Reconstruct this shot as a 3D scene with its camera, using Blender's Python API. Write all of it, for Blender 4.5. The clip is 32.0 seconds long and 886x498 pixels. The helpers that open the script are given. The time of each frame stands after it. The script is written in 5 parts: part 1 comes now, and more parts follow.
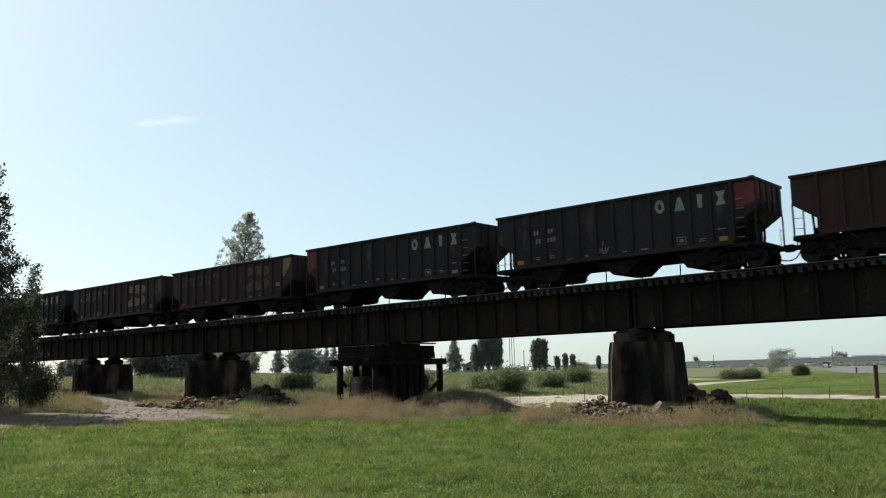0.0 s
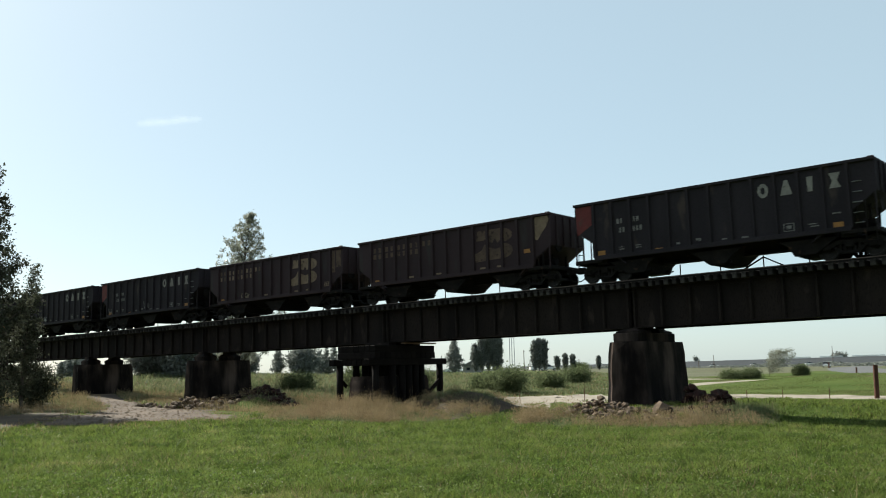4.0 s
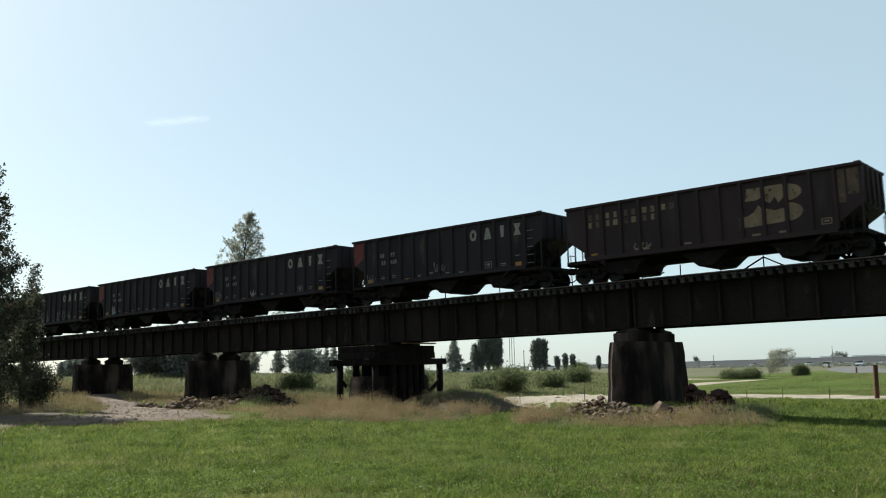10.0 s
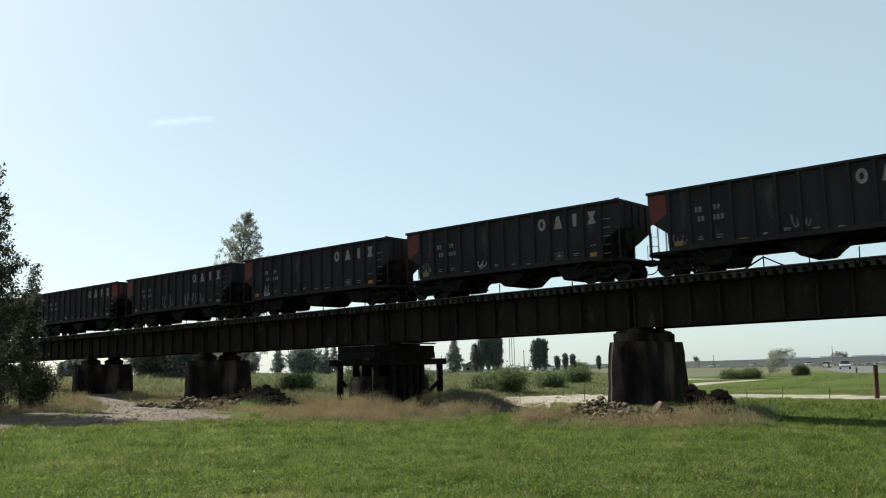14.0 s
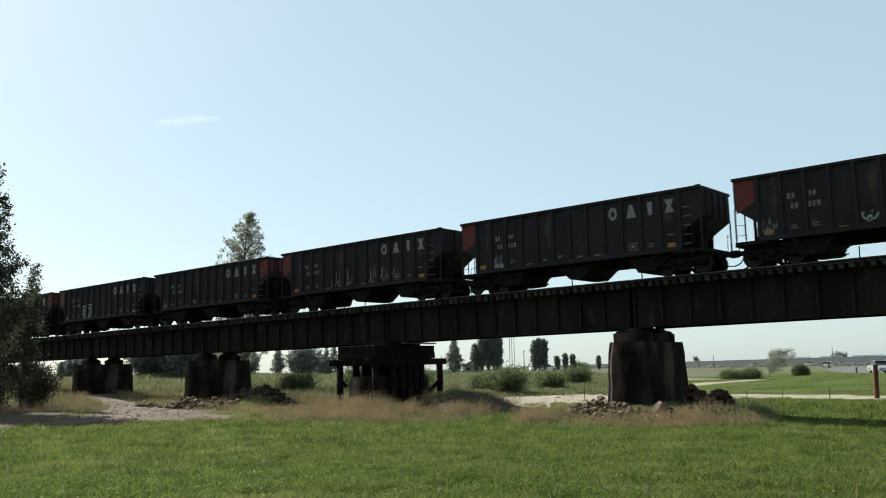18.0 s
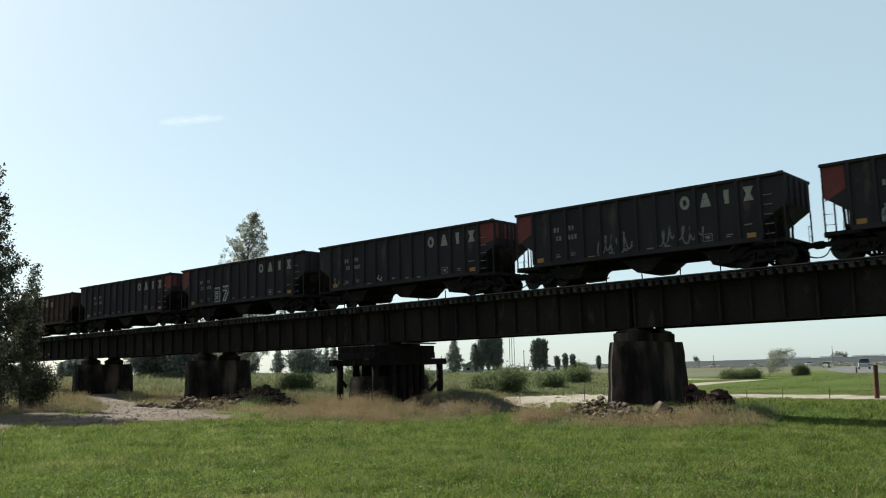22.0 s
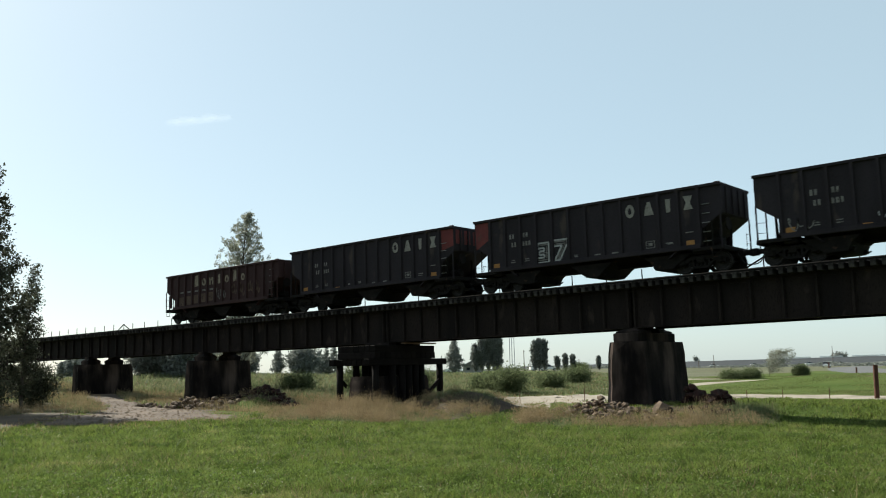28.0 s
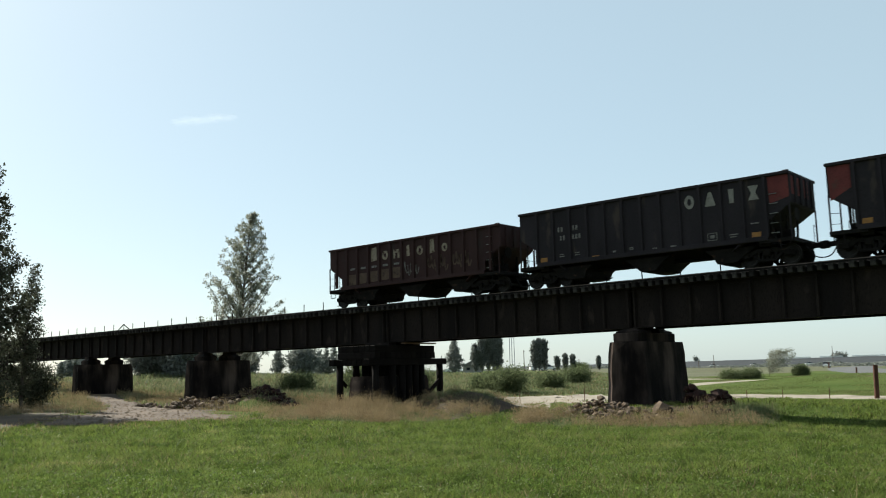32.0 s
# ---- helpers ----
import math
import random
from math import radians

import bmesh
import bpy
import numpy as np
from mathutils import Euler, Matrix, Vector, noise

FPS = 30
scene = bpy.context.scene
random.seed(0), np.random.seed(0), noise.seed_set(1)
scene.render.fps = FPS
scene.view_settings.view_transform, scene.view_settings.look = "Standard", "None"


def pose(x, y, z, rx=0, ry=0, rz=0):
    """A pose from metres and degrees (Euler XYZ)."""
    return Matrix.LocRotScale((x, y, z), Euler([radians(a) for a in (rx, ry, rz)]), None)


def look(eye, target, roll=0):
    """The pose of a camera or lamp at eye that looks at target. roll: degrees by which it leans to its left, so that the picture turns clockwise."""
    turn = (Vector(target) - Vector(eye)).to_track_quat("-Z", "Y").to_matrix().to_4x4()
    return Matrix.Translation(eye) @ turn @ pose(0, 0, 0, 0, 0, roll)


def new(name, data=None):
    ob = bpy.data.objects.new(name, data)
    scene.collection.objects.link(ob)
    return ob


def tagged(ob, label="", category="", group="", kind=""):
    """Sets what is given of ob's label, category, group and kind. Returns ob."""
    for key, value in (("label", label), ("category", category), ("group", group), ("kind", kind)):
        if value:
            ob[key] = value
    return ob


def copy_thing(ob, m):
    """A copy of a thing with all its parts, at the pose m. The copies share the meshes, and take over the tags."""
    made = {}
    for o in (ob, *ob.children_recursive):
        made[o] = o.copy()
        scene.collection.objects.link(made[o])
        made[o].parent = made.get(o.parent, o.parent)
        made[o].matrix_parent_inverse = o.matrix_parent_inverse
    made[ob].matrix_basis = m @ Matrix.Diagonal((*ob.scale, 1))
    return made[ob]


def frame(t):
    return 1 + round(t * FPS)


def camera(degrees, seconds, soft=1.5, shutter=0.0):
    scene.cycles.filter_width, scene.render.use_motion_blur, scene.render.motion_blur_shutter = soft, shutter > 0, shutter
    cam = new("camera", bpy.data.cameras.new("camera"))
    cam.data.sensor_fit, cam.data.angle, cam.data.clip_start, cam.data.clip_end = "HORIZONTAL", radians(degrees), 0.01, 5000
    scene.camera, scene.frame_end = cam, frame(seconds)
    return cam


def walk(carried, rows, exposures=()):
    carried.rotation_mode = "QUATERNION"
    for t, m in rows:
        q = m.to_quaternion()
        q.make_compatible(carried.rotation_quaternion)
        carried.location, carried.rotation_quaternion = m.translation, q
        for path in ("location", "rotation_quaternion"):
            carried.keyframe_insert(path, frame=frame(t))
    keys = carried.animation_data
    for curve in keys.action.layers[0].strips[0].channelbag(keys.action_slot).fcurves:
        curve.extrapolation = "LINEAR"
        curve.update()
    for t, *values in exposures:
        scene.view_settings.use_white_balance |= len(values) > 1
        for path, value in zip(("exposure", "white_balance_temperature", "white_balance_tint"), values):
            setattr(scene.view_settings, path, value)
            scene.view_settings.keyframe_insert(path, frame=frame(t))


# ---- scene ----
# the camera stands on a tripod in the field
cam = camera(53.055, 32.0, soft=1.05, shutter=0.4)
AIM, TILT, LEAN = -40.719, 7.776, -1.3
FORWARD = Vector((math.sin(radians(AIM)) * math.cos(radians(TILT)), math.cos(radians(AIM)) * math.cos(radians(TILT)), math.sin(radians(TILT))))
EYE = Vector((0.0, 0.0, 1.6))
STAND = look(EYE, EYE + FORWARD, LEAN)
walk(cam, [(0, STAND), (32.0, STAND)], exposures=[(0, 1.0, 6500, 5.0), (32.0, 1.0, 6500, 5.0)])

# ---- light: clear summer sky, sun high beyond the far end of the bridge ----
SUN = Vector((-1.30, 0.07, 1.0)).normalized()
SUN_AZ, SUN_EL = math.atan2(SUN.x, SUN.y), math.asin(SUN.z)
world = bpy.data.worlds.new("world")
scene.world = world
world.use_nodes = True
wn = world.node_tree
sky = wn.nodes.new("ShaderNodeTexSky")
sky.sky_type = "NISHITA"
sky.sun_disc = False
sky.sun_elevation, sky.sun_rotation = SUN_EL, SUN_AZ
sky.air_density, sky.dust_density, sky.ozone_density, sky.altitude = 0.9, 0.95, 1.2, 10
bg = wn.nodes["Background"]
bg.inputs["Strength"].default_value = 0.072
wn.links.new(sky.outputs[0], bg.inputs["Color"])
# an even pale summer haze over the whole sky
haze = wn.nodes.new("ShaderNodeBackground")
haze.inputs["Color"].default_value, haze.inputs["Strength"].default_value = (0.618, 0.762, 0.82, 1), 0.54
veil = wn.nodes.new("ShaderNodeMixShader")
veil.inputs[0].default_value = 0.58
wn.links.new(bg.outputs[0], veil.inputs[1])
wn.links.new(haze.outputs[0], veil.inputs[2])
wn.links.new(veil.outputs[0], wn.nodes["World Output"].inputs["Surface"])
sun_lamp = bpy.data.lights.new("sun", "SUN")
sun_lamp.energy, sun_lamp.angle, sun_lamp.color = 5.0, radians(0.55), (1.0, 0.95, 0.86)
sun = new("sun", sun_lamp)
sun.matrix_world = look(SUN * 50, (0, 0, 0))

# ---- materials ----
def mat(name, a, b, rough=0.8, metal=0.0, grain=30.0, patch=1.2, bump=0.3, spot=None, spot_at=0.62, spot_scale=3.0, vary=0.0, stretch=None, thin=0.0, spec=0.2, soft=0.08):
    """A procedural surface: a to b by large patches, fine grain over it, spots of a third colour."""
    m = bpy.data.materials.new(name)
    m.use_nodes = True
    nt = m.node_tree
    nodes, links = nt.nodes, nt.links
    bsdf = nodes["Principled BSDF"]
    bsdf.inputs["Roughness"].default_value, bsdf.inputs["Metallic"].default_value = rough, metal
    bsdf.inputs["Specular IOR Level"].default_value = spec
    coord = nodes.new("ShaderNodeTexCoord")
    source = coord.outputs["Object"]
    if stretch:
        mp = nodes.new("ShaderNodeMapping")
        mp.inputs["Scale"].default_value = stretch
        links.new(source, mp.inputs["Vector"])
        source = mp.outputs["Vector"]

    def noise_at(scale, detail):
        n = nodes.new("ShaderNodeTexNoise")
        n.inputs["Scale"].default_value, n.inputs["Detail"].default_value = scale, detail
        links.new(source, n.inputs["Vector"])
        return n

    def mixed(fac, c1, c2, mode="MIX"):
        mx = nodes.new("ShaderNodeMix")
        mx.data_type, mx.blend_type = "RGBA", mode
        for sock, val in ((mx.inputs["Factor"], fac), (mx.inputs["A"], c1), (mx.inputs["B"], c2)):
            if isinstance(val, bpy.types.NodeSocket):
                links.new(val, sock)
            else:
                sock.default_value = val if isinstance(val, float) else (*val, 1)
        return mx.outputs["Result"]

    def ramp(value, lo, hi):
        r = nodes.new("ShaderNodeMapRange")
        r.inputs["From Min"].default_value, r.inputs["From Max"].default_value = lo, hi
        links.new(value, r.inputs["Value"])
        return r.outputs["Result"]

    big, fine = noise_at(patch, 4), noise_at(grain, 3)
    col = mixed(ramp(big.outputs["Fac"], 0.35, 0.65), a, b)
    dark = tuple(c * 0.62 for c in a)
    col = mixed(ramp(fine.outputs["Fac"], 0.5, 0.85), col, dark)
    if spot:
        sp = noise_at(spot_scale, 5)
        col = mixed(ramp(sp.outputs["Fac"], spot_at, spot_at + soft), col, spot)
    if vary:
        info = nodes.new("ShaderNodeObjectInfo")
        geo = nodes.new("ShaderNodeNewGeometry")
        add = nodes.new("ShaderNodeMath")
        add.operation = "ADD"
        links.new(info.outputs["Random"], add.inputs[0])
        links.new(geo.outputs["Random Per Island"], add.inputs[1])
        frac = nodes.new("ShaderNodeMath")
        frac.operation = "FRACT"
        links.new(add.outputs[0], frac.inputs[0])
        hsv = nodes.new("ShaderNodeHueSaturation")
        links.new(ramp(frac.outputs[0], -0.001, 1.0), hsv.inputs["Value"])
        mr = hsv.inputs["Value"].links[0].from_node
        mr.inputs["To Min"].default_value, mr.inputs["To Max"].default_value = 1 - vary, 1 + vary
        links.new(col, hsv.inputs["Color"])
        col = hsv.outputs["Color"]
    links.new(col, bsdf.inputs["Base Color"])
    if bump:
        bp = nodes.new("ShaderNodeBump")
        bp.inputs["Strength"].default_value, bp.inputs["Distance"].default_value = bump, 0.02
        links.new(fine.outputs["Fac"], bp.inputs["Height"])
        links.new(bp.outputs["Normal"], bsdf.inputs["Normal"])
    if thin:
        tr = nodes.new("ShaderNodeBsdfTranslucent")
        links.new(col, tr.inputs["Color"])
        ms = nodes.new("ShaderNodeMixShader")
        ms.inputs[0].default_value = thin
        links.new(bsdf.outputs[0], ms.inputs[1])
        links.new(tr.outputs[0], ms.inputs[2])
        links.new(ms.outputs[0], nodes["Material Output"].inputs["Surface"])
    return m


BLACK = mat("black_car_paint", (0.0172, 0.0138, 0.0162), (0.0255, 0.0205, 0.0235), 0.78, 0, 26, 0.7, 0.15, (0.05, 0.038, 0.032), 0.63, 1.3, stretch=(1, 1, 0.35), spec=0.12)
BROWN = mat("oxide_brown_paint", (0.0216, 0.01242, 0.0142), (0.0297, 0.01668, 0.0185), 0.75, 0, 26, 0.7, 0.2, (0.027, 0.02134, 0.02), 0.6, 1.3, stretch=(1, 1, 0.35))
RUSTCAR = mat("rust_brown_paint", (0.0264, 0.01188, 0.0117), (0.0368, 0.0162, 0.01521), 0.8, 0, 26, 0.7, 0.2, (0.028, 0.01728, 0.0156), 0.6, 1.3, stretch=(1, 1, 0.35))
RED = mat("red_primer_patch", (0.0945, 0.022, 0.0209), (0.135, 0.0308, 0.0275), 0.75, 0, 20, 1.5, 0.15, (0.081, 0.033, 0.0275), 0.6, 2.0)
UNDER = mat("grimy_underframe_steel", (0.009375, 0.00825, 0.007969), (0.01688, 0.01425, 0.01313), 0.8, 0.2, 18, 2.0, 0.3, (0.04688, 0.02812, 0.01875), 0.64, 3.0, spec=0.06)
WHEEL = mat("worn_wheel_steel", (0.018, 0.016, 0.015), (0.03, 0.026, 0.023), 0.55, 0.7, 25, 4.0, 0.2)
# side grabs: the bright sky reflection is put into this pale grey
GRABSTEEL = mat("sky_bright_grab_steel", (0.20, 0.20, 0.20), (0.13, 0.125, 0.12), 0.5, 0.4, 20, 5.0, 0.0)
LETTER = mat("weathered_white_lettering", (0.2276, 0.2099, 0.1827), (0.1663, 0.1534, 0.1353), 0.8, 0, 24, 5.0, 0.1, (0.05253, 0.04845, 0.04386), 0.62, 9.0)
FADED = mat("faded_pale_paint", (0.255, 0.2106, 0.1564), (0.17, 0.1365, 0.102), 0.85, 0, 20, 4.0, 0.1, (0.0595, 0.039, 0.0272), 0.56, 4.0)
STENCIL = mat("small_grey_stencil", (0.1674, 0.1557, 0.144), (0.1088, 0.1012, 0.09357), 0.85, 0, 24, 6.0, 0.1, (0.03348, 0.03114, 0.02879), 0.58, 12.0)
AMBER = mat("amber_reflective_plate", (0.2856, 0.136, 0.034), (0.2244, 0.102, 0.034), 0.6, 0, 30, 6.0, 0.1, (0.0544, 0.034, 0.0204), 0.64, 8.0)
GRAFF = mat("silver_grey_spray_paint", (0.3536, 0.3458, 0.337), (0.2288, 0.2272, 0.2246), 0.7, 0, 20, 5.0, 0.1, (0.052, 0.0494, 0.05148), 0.62, 10.0)
COAL = mat("coal_dust_inside", (0.012, 0.012, 0.012), (0.02, 0.02, 0.02), 0.9, 0, 20, 2.0, 0.5)
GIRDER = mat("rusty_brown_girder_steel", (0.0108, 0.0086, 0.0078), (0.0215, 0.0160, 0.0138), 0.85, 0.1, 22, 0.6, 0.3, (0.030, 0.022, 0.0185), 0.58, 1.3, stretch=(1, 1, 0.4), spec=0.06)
RAILST = mat("rail_steel", (0.08, 0.06, 0.05), (0.13, 0.10, 0.085), 0.45, 0.8, 30, 2.0, 0.1)
TIE = mat("weathered_creosote_tie", (0.01692, 0.01457, 0.01315), (0.04933, 0.04416, 0.03993), 0.95, 0, 40, 2.0, 0.4, vary=0.5, stretch=(3, 0.4, 3), spec=0.04)
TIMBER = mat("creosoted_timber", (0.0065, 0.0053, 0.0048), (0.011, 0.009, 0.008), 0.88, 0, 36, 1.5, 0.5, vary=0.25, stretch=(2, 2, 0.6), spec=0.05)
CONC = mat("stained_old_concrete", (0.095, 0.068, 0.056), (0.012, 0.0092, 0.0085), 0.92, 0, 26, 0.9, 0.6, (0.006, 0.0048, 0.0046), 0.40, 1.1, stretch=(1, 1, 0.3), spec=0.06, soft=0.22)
STONE = mat("grey_rubble_stone", (0.14, 0.0994, 0.0686), (0.07, 0.049, 0.035), 0.9, 0, 16, 1.5, 0.5, vary=0.35)
RUSTROCK = mat("dark_red_brown_slag", (0.03413, 0.01274, 0.009555), (0.01638, 0.008645, 0.00728), 0.9, 0, 14, 2.0, 0.5, vary=0.3)
SOIL = mat("field_soil_and_turf", (0.0525, 0.0784, 0.0196), (0.0784, 0.0994, 0.0301), 0.95, 0, 9, 0.12, 0.5, (0.091, 0.0875, 0.042), 0.63, 0.35, stretch=(1, 1, 1), spec=0.02)
DIRT = mat("pale_gravel_track", (0.123, 0.09184, 0.06888), (0.07216, 0.05248, 0.03936), 0.95, 0, 11, 0.35, 1.0, (0.0615, 0.0492, 0.03444), 0.56, 0.8)
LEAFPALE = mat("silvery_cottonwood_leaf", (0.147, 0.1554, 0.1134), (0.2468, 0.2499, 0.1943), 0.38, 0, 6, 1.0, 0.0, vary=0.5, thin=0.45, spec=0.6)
ROADM = mat("light_asphalt", (0.105, 0.105, 0.105), (0.084, 0.084, 0.084), 0.9, 0, 12, 0.3, 0.2)
BALLAST = mat("grey_ballast", (0.14, 0.126, 0.1155), (0.098, 0.0875, 0.0805), 0.95, 0, 10, 0.6, 0.6)
BLADE = mat("meadow_grass_blade", (0.06485, 0.09861, 0.01861), (0.1413, 0.1754, 0.04136), 0.6, 0, 5, 0.9, 0.0, (0.1853, 0.1886, 0.06618), 0.62, 0.45, vary=0.7, thin=0.5, spec=0.12)
STRAW = mat("dry_tan_grass", (0.2785, 0.2098, 0.118), (0.1639, 0.1202, 0.06555), 0.8, 0, 4, 0.6, 0.0, vary=0.35, thin=0.35)
REED = mat("rank_green_weeds", (0.105, 0.1302, 0.05712), (0.1596, 0.1722, 0.084), 0.7, 0, 3, 0.3, 0.0, (0.21, 0.1806, 0.105), 0.58, 0.5, vary=0.5, thin=0.4)
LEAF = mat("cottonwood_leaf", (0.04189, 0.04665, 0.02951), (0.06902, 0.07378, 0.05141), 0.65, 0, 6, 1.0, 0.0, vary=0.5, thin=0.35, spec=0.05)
# far foliage: distance haze is mixed into this pale grey-green base colour
HAZYLEAF = mat("hazed_far_foliage", (0.1554, 0.168, 0.1512), (0.189, 0.1999, 0.1806), 0.7, 0, 4, 0.5, 0.0, vary=0.3, thin=0.4)
BUSHLEAF = mat("willow_bush_leaf", (0.08452, 0.1046, 0.04991), (0.1207, 0.1409, 0.06842), 0.75, 0, 4, 0.7, 0.0, vary=0.3, thin=0.55, spec=0.08)
BARK = mat("grey_brown_bark", (0.10, 0.085, 0.07), (0.065, 0.055, 0.045), 0.9, 0, 20, 3.0, 0.5)
POSTRUST = mat("rusty_post_steel", (0.12, 0.055, 0.04), (0.08, 0.04, 0.03), 0.85, 0.2, 26, 3.0, 0.3)
HAZE = mat("far_grey_bank", (0.0525, 0.0567, 0.06037), (0.042, 0.0462, 0.04988), 0.95, 0, 0.4, 0.02, 0.0)
WHITE = mat("white_vehicle_paint", (0.75, 0.75, 0.74), (0.68, 0.68, 0.67), 0.35, 0, 8, 1.0, 0.0)
SILVER = mat("silver_vehicle_paint", (0.36, 0.37, 0.38), (0.30, 0.31, 0.32), 0.35, 0.3, 8, 1.0, 0.0)
DARKGLASS = mat("dark_vehicle_glass", (0.02, 0.025, 0.03), (0.03, 0.035, 0.04), 0.1, 0, 8, 1.0, 0.0)
TYRE = mat("tyre_rubber", (0.02, 0.02, 0.02), (0.03, 0.03, 0.03), 0.85, 0, 20, 2.0, 0.1)
ROOFM = mat("grey_shingle_roof", (0.15, 0.14, 0.135), (0.20, 0.19, 0.18), 0.9, 0, 8, 1.0, 0.2)
WALLM = mat("pale_house_siding", (0.315, 0.308, 0.294), (0.266, 0.259, 0.245), 0.85, 0, 8, 1.0, 0.1)
PALEMETAL = mat("galvanised_mast_steel", (0.33, 0.34, 0.35), (0.26, 0.27, 0.28), 0.5, 0.5, 8, 1.0, 0.0)
POLEWOOD = mat("utility_pole_wood", (0.16, 0.13, 0.11), (0.11, 0.09, 0.08), 0.9, 0, 20, 2.0, 0.2)
FIELDM = mat("dull_dry_pasture", (0.091, 0.0875, 0.049), (0.07, 0.0735, 0.0385), 0.95, 0, 1.5, 0.06, 0.2, (0.07, 0.084, 0.035), 0.58, 0.1)
GRAVEL = mat("pale_gravel_road", (0.28, 0.2415, 0.196), (0.196, 0.168, 0.133), 0.95, 0, 10, 0.5, 0.6, (0.154, 0.147, 0.098), 0.62, 1.0)
TAN = mat("worn_tan_paint", (0.195, 0.1387, 0.09375), (0.135, 0.09375, 0.06375), 0.85, 0, 20, 2.0, 0.1, (0.045, 0.0315, 0.02475), 0.6, 3.5)
DIMTAN = mat("dim_worn_tan_paint", (0.098, 0.064, 0.046), (0.062, 0.041, 0.031), 0.85, 0, 20, 2.0, 0.1, (0.034, 0.022, 0.018), 0.58, 3.5)
BROWNSOIL = mat("bare_brown_soil", (0.0735, 0.0525, 0.035), (0.042, 0.0308, 0.021), 0.95, 0, 8, 0.6, 0.8, (0.056, 0.0595, 0.028), 0.6, 0.7)
CLOVERLEAF = mat("fresh_clover_leaf", (0.0858, 0.1344, 0.026), (0.1375, 0.1837, 0.046), 0.5, 0, 5, 0.8, 0.0, vary=0.45, thin=0.4, spec=0.05)
CLOVER = mat("white_clover_head", (0.3797, 0.3797, 0.2572), (0.3062, 0.3062, 0.196), 0.8, 0, 20, 3.0, 0.0, thin=0.3)
FARBLADE = mat("dull_far_grass", (0.119, 0.147, 0.049), (0.1645, 0.1855, 0.07), 0.7, 0, 2, 0.2, 0.0, (0.182, 0.161, 0.091), 0.58, 0.15, vary=0.35, thin=0.4, spec=0.08)

# ---- mesh helpers ----
class Geo:
    """Collects vertices and faces of one mesh."""

    def __init__(self):
        self.v, self.f = [], []

    def add(self, vs, fs):
        n = len(self.v)
        self.v += [tuple(v) for v in vs]
        self.f += [tuple(i + n for i in f) for f in fs]
        return self

    def box(self, c, s, cut=0.0, m=None):
        """A box of size s round c, its edges cut off by cut; m: a turn or pose."""
        hx, hy, hz = (a / 2 for a in s)
        if cut <= 0:
            vs = [Vector((x, y, z)) for x in (-hx, hx) for y in (-hy, hy) for z in (-hz, hz)]
            fs = [(0, 1, 3, 2), (4, 6, 7, 5), (0, 4, 5, 1), (2, 3, 7, 6), (0, 2, 6, 4), (1, 5, 7, 3)]
        else:
            cut = min(cut, 0.45 * min(s))
            vs, fs, ix = [], [], {}
            for sx in (-1, 1):
                for sy in (-1, 1):
                    for sz in (-1, 1):
                        for k in range(3):
                            p = [sx * (hx - cut), sy * (hy - cut), sz * (hz - cut)]
                            p[k] = (sx * hx, sy * hy, sz * hz)[k]
                            ix[sx, sy, sz, k] = len(vs)
                            vs.append(Vector(p))
            for k in range(3):
                i, j = (k + 1) % 3, (k + 2) % 3
                for sk in (-1, 1):
                    ring = []
                    for si, sj in ((-1, -1), (1, -1), (1, 1), (-1, 1)):
                        key = [0, 0, 0]
                        key[k], key[i], key[j] = sk, si, sj
                        ring.append(ix[(*key, k)])
                    fs.append(tuple(ring if sk > 0 else ring[::-1]))
                for si in (-1, 1):
                    for sj in (-1, 1):
                        ka, kb = [0, 0, 0], [0, 0, 0]
                        ka[i] = kb[i] = si
                        ka[j] = kb[j] = sj
                        ka[k], kb[k] = -1, 1
                        q = (ix[(*ka, i)], ix[(*kb, i)], ix[(*kb, j)], ix[(*ka, j)])
                        fs.append(q if si * sj < 0 else q[::-1])
            for sx in (-1, 1):
                for sy in (-1, 1):
                    for sz in (-1, 1):
                        q = tuple(ix[sx, sy, sz, k] for k in range(3))
                        fs.append(q if sx * sy * sz > 0 else q[::-1])
        c = Vector(c)
        if m is not None:
            vs = [m @ v for v in vs]
        return self.add([v + c for v in vs], fs)

    def rod(self, a, b, ra, rb=None, n=8, caps=True):
        """A round bar from a to b, tapering from ra to rb."""
        a, b = Vector(a), Vector(b)
        rb = ra if rb is None else rb
        z = (b - a).normalized()
        x = z.orthogonal().normalized()
        y = z.cross(x)
        ring = [(math.cos(2 * math.pi * i / n), math.sin(2 * math.pi * i / n)) for i in range(n)]
        vs = [a + (x * c + y * s) * ra for c, s in ring] + [b + (x * c + y * s) * rb for c, s in ring]
        fs = [(i, (i + 1) % n, n + (i + 1) % n, n + i) for i in range(n)]
        if caps:
            fs += [tuple(range(n))[::-1], tuple(range(n, 2 * n))]
        return self.add(vs, fs)

    def bar(self, a, b, w, h, up=(0, 0, 1), cut=0.0):
        """A square bar from a to b, w wide and h high."""
        a, b = Vector(a), Vector(b)
        x = (b - a).normalized()
        y = Vector(up).cross(x)
        y = y.normalized() if y.length > 1e-4 else x.orthogonal().normalized()
        z = x.cross(y)
        m = Matrix((x, y, z)).transposed()
        return self.box((a + b) / 2, ((b - a).length, w, h), cut, m)

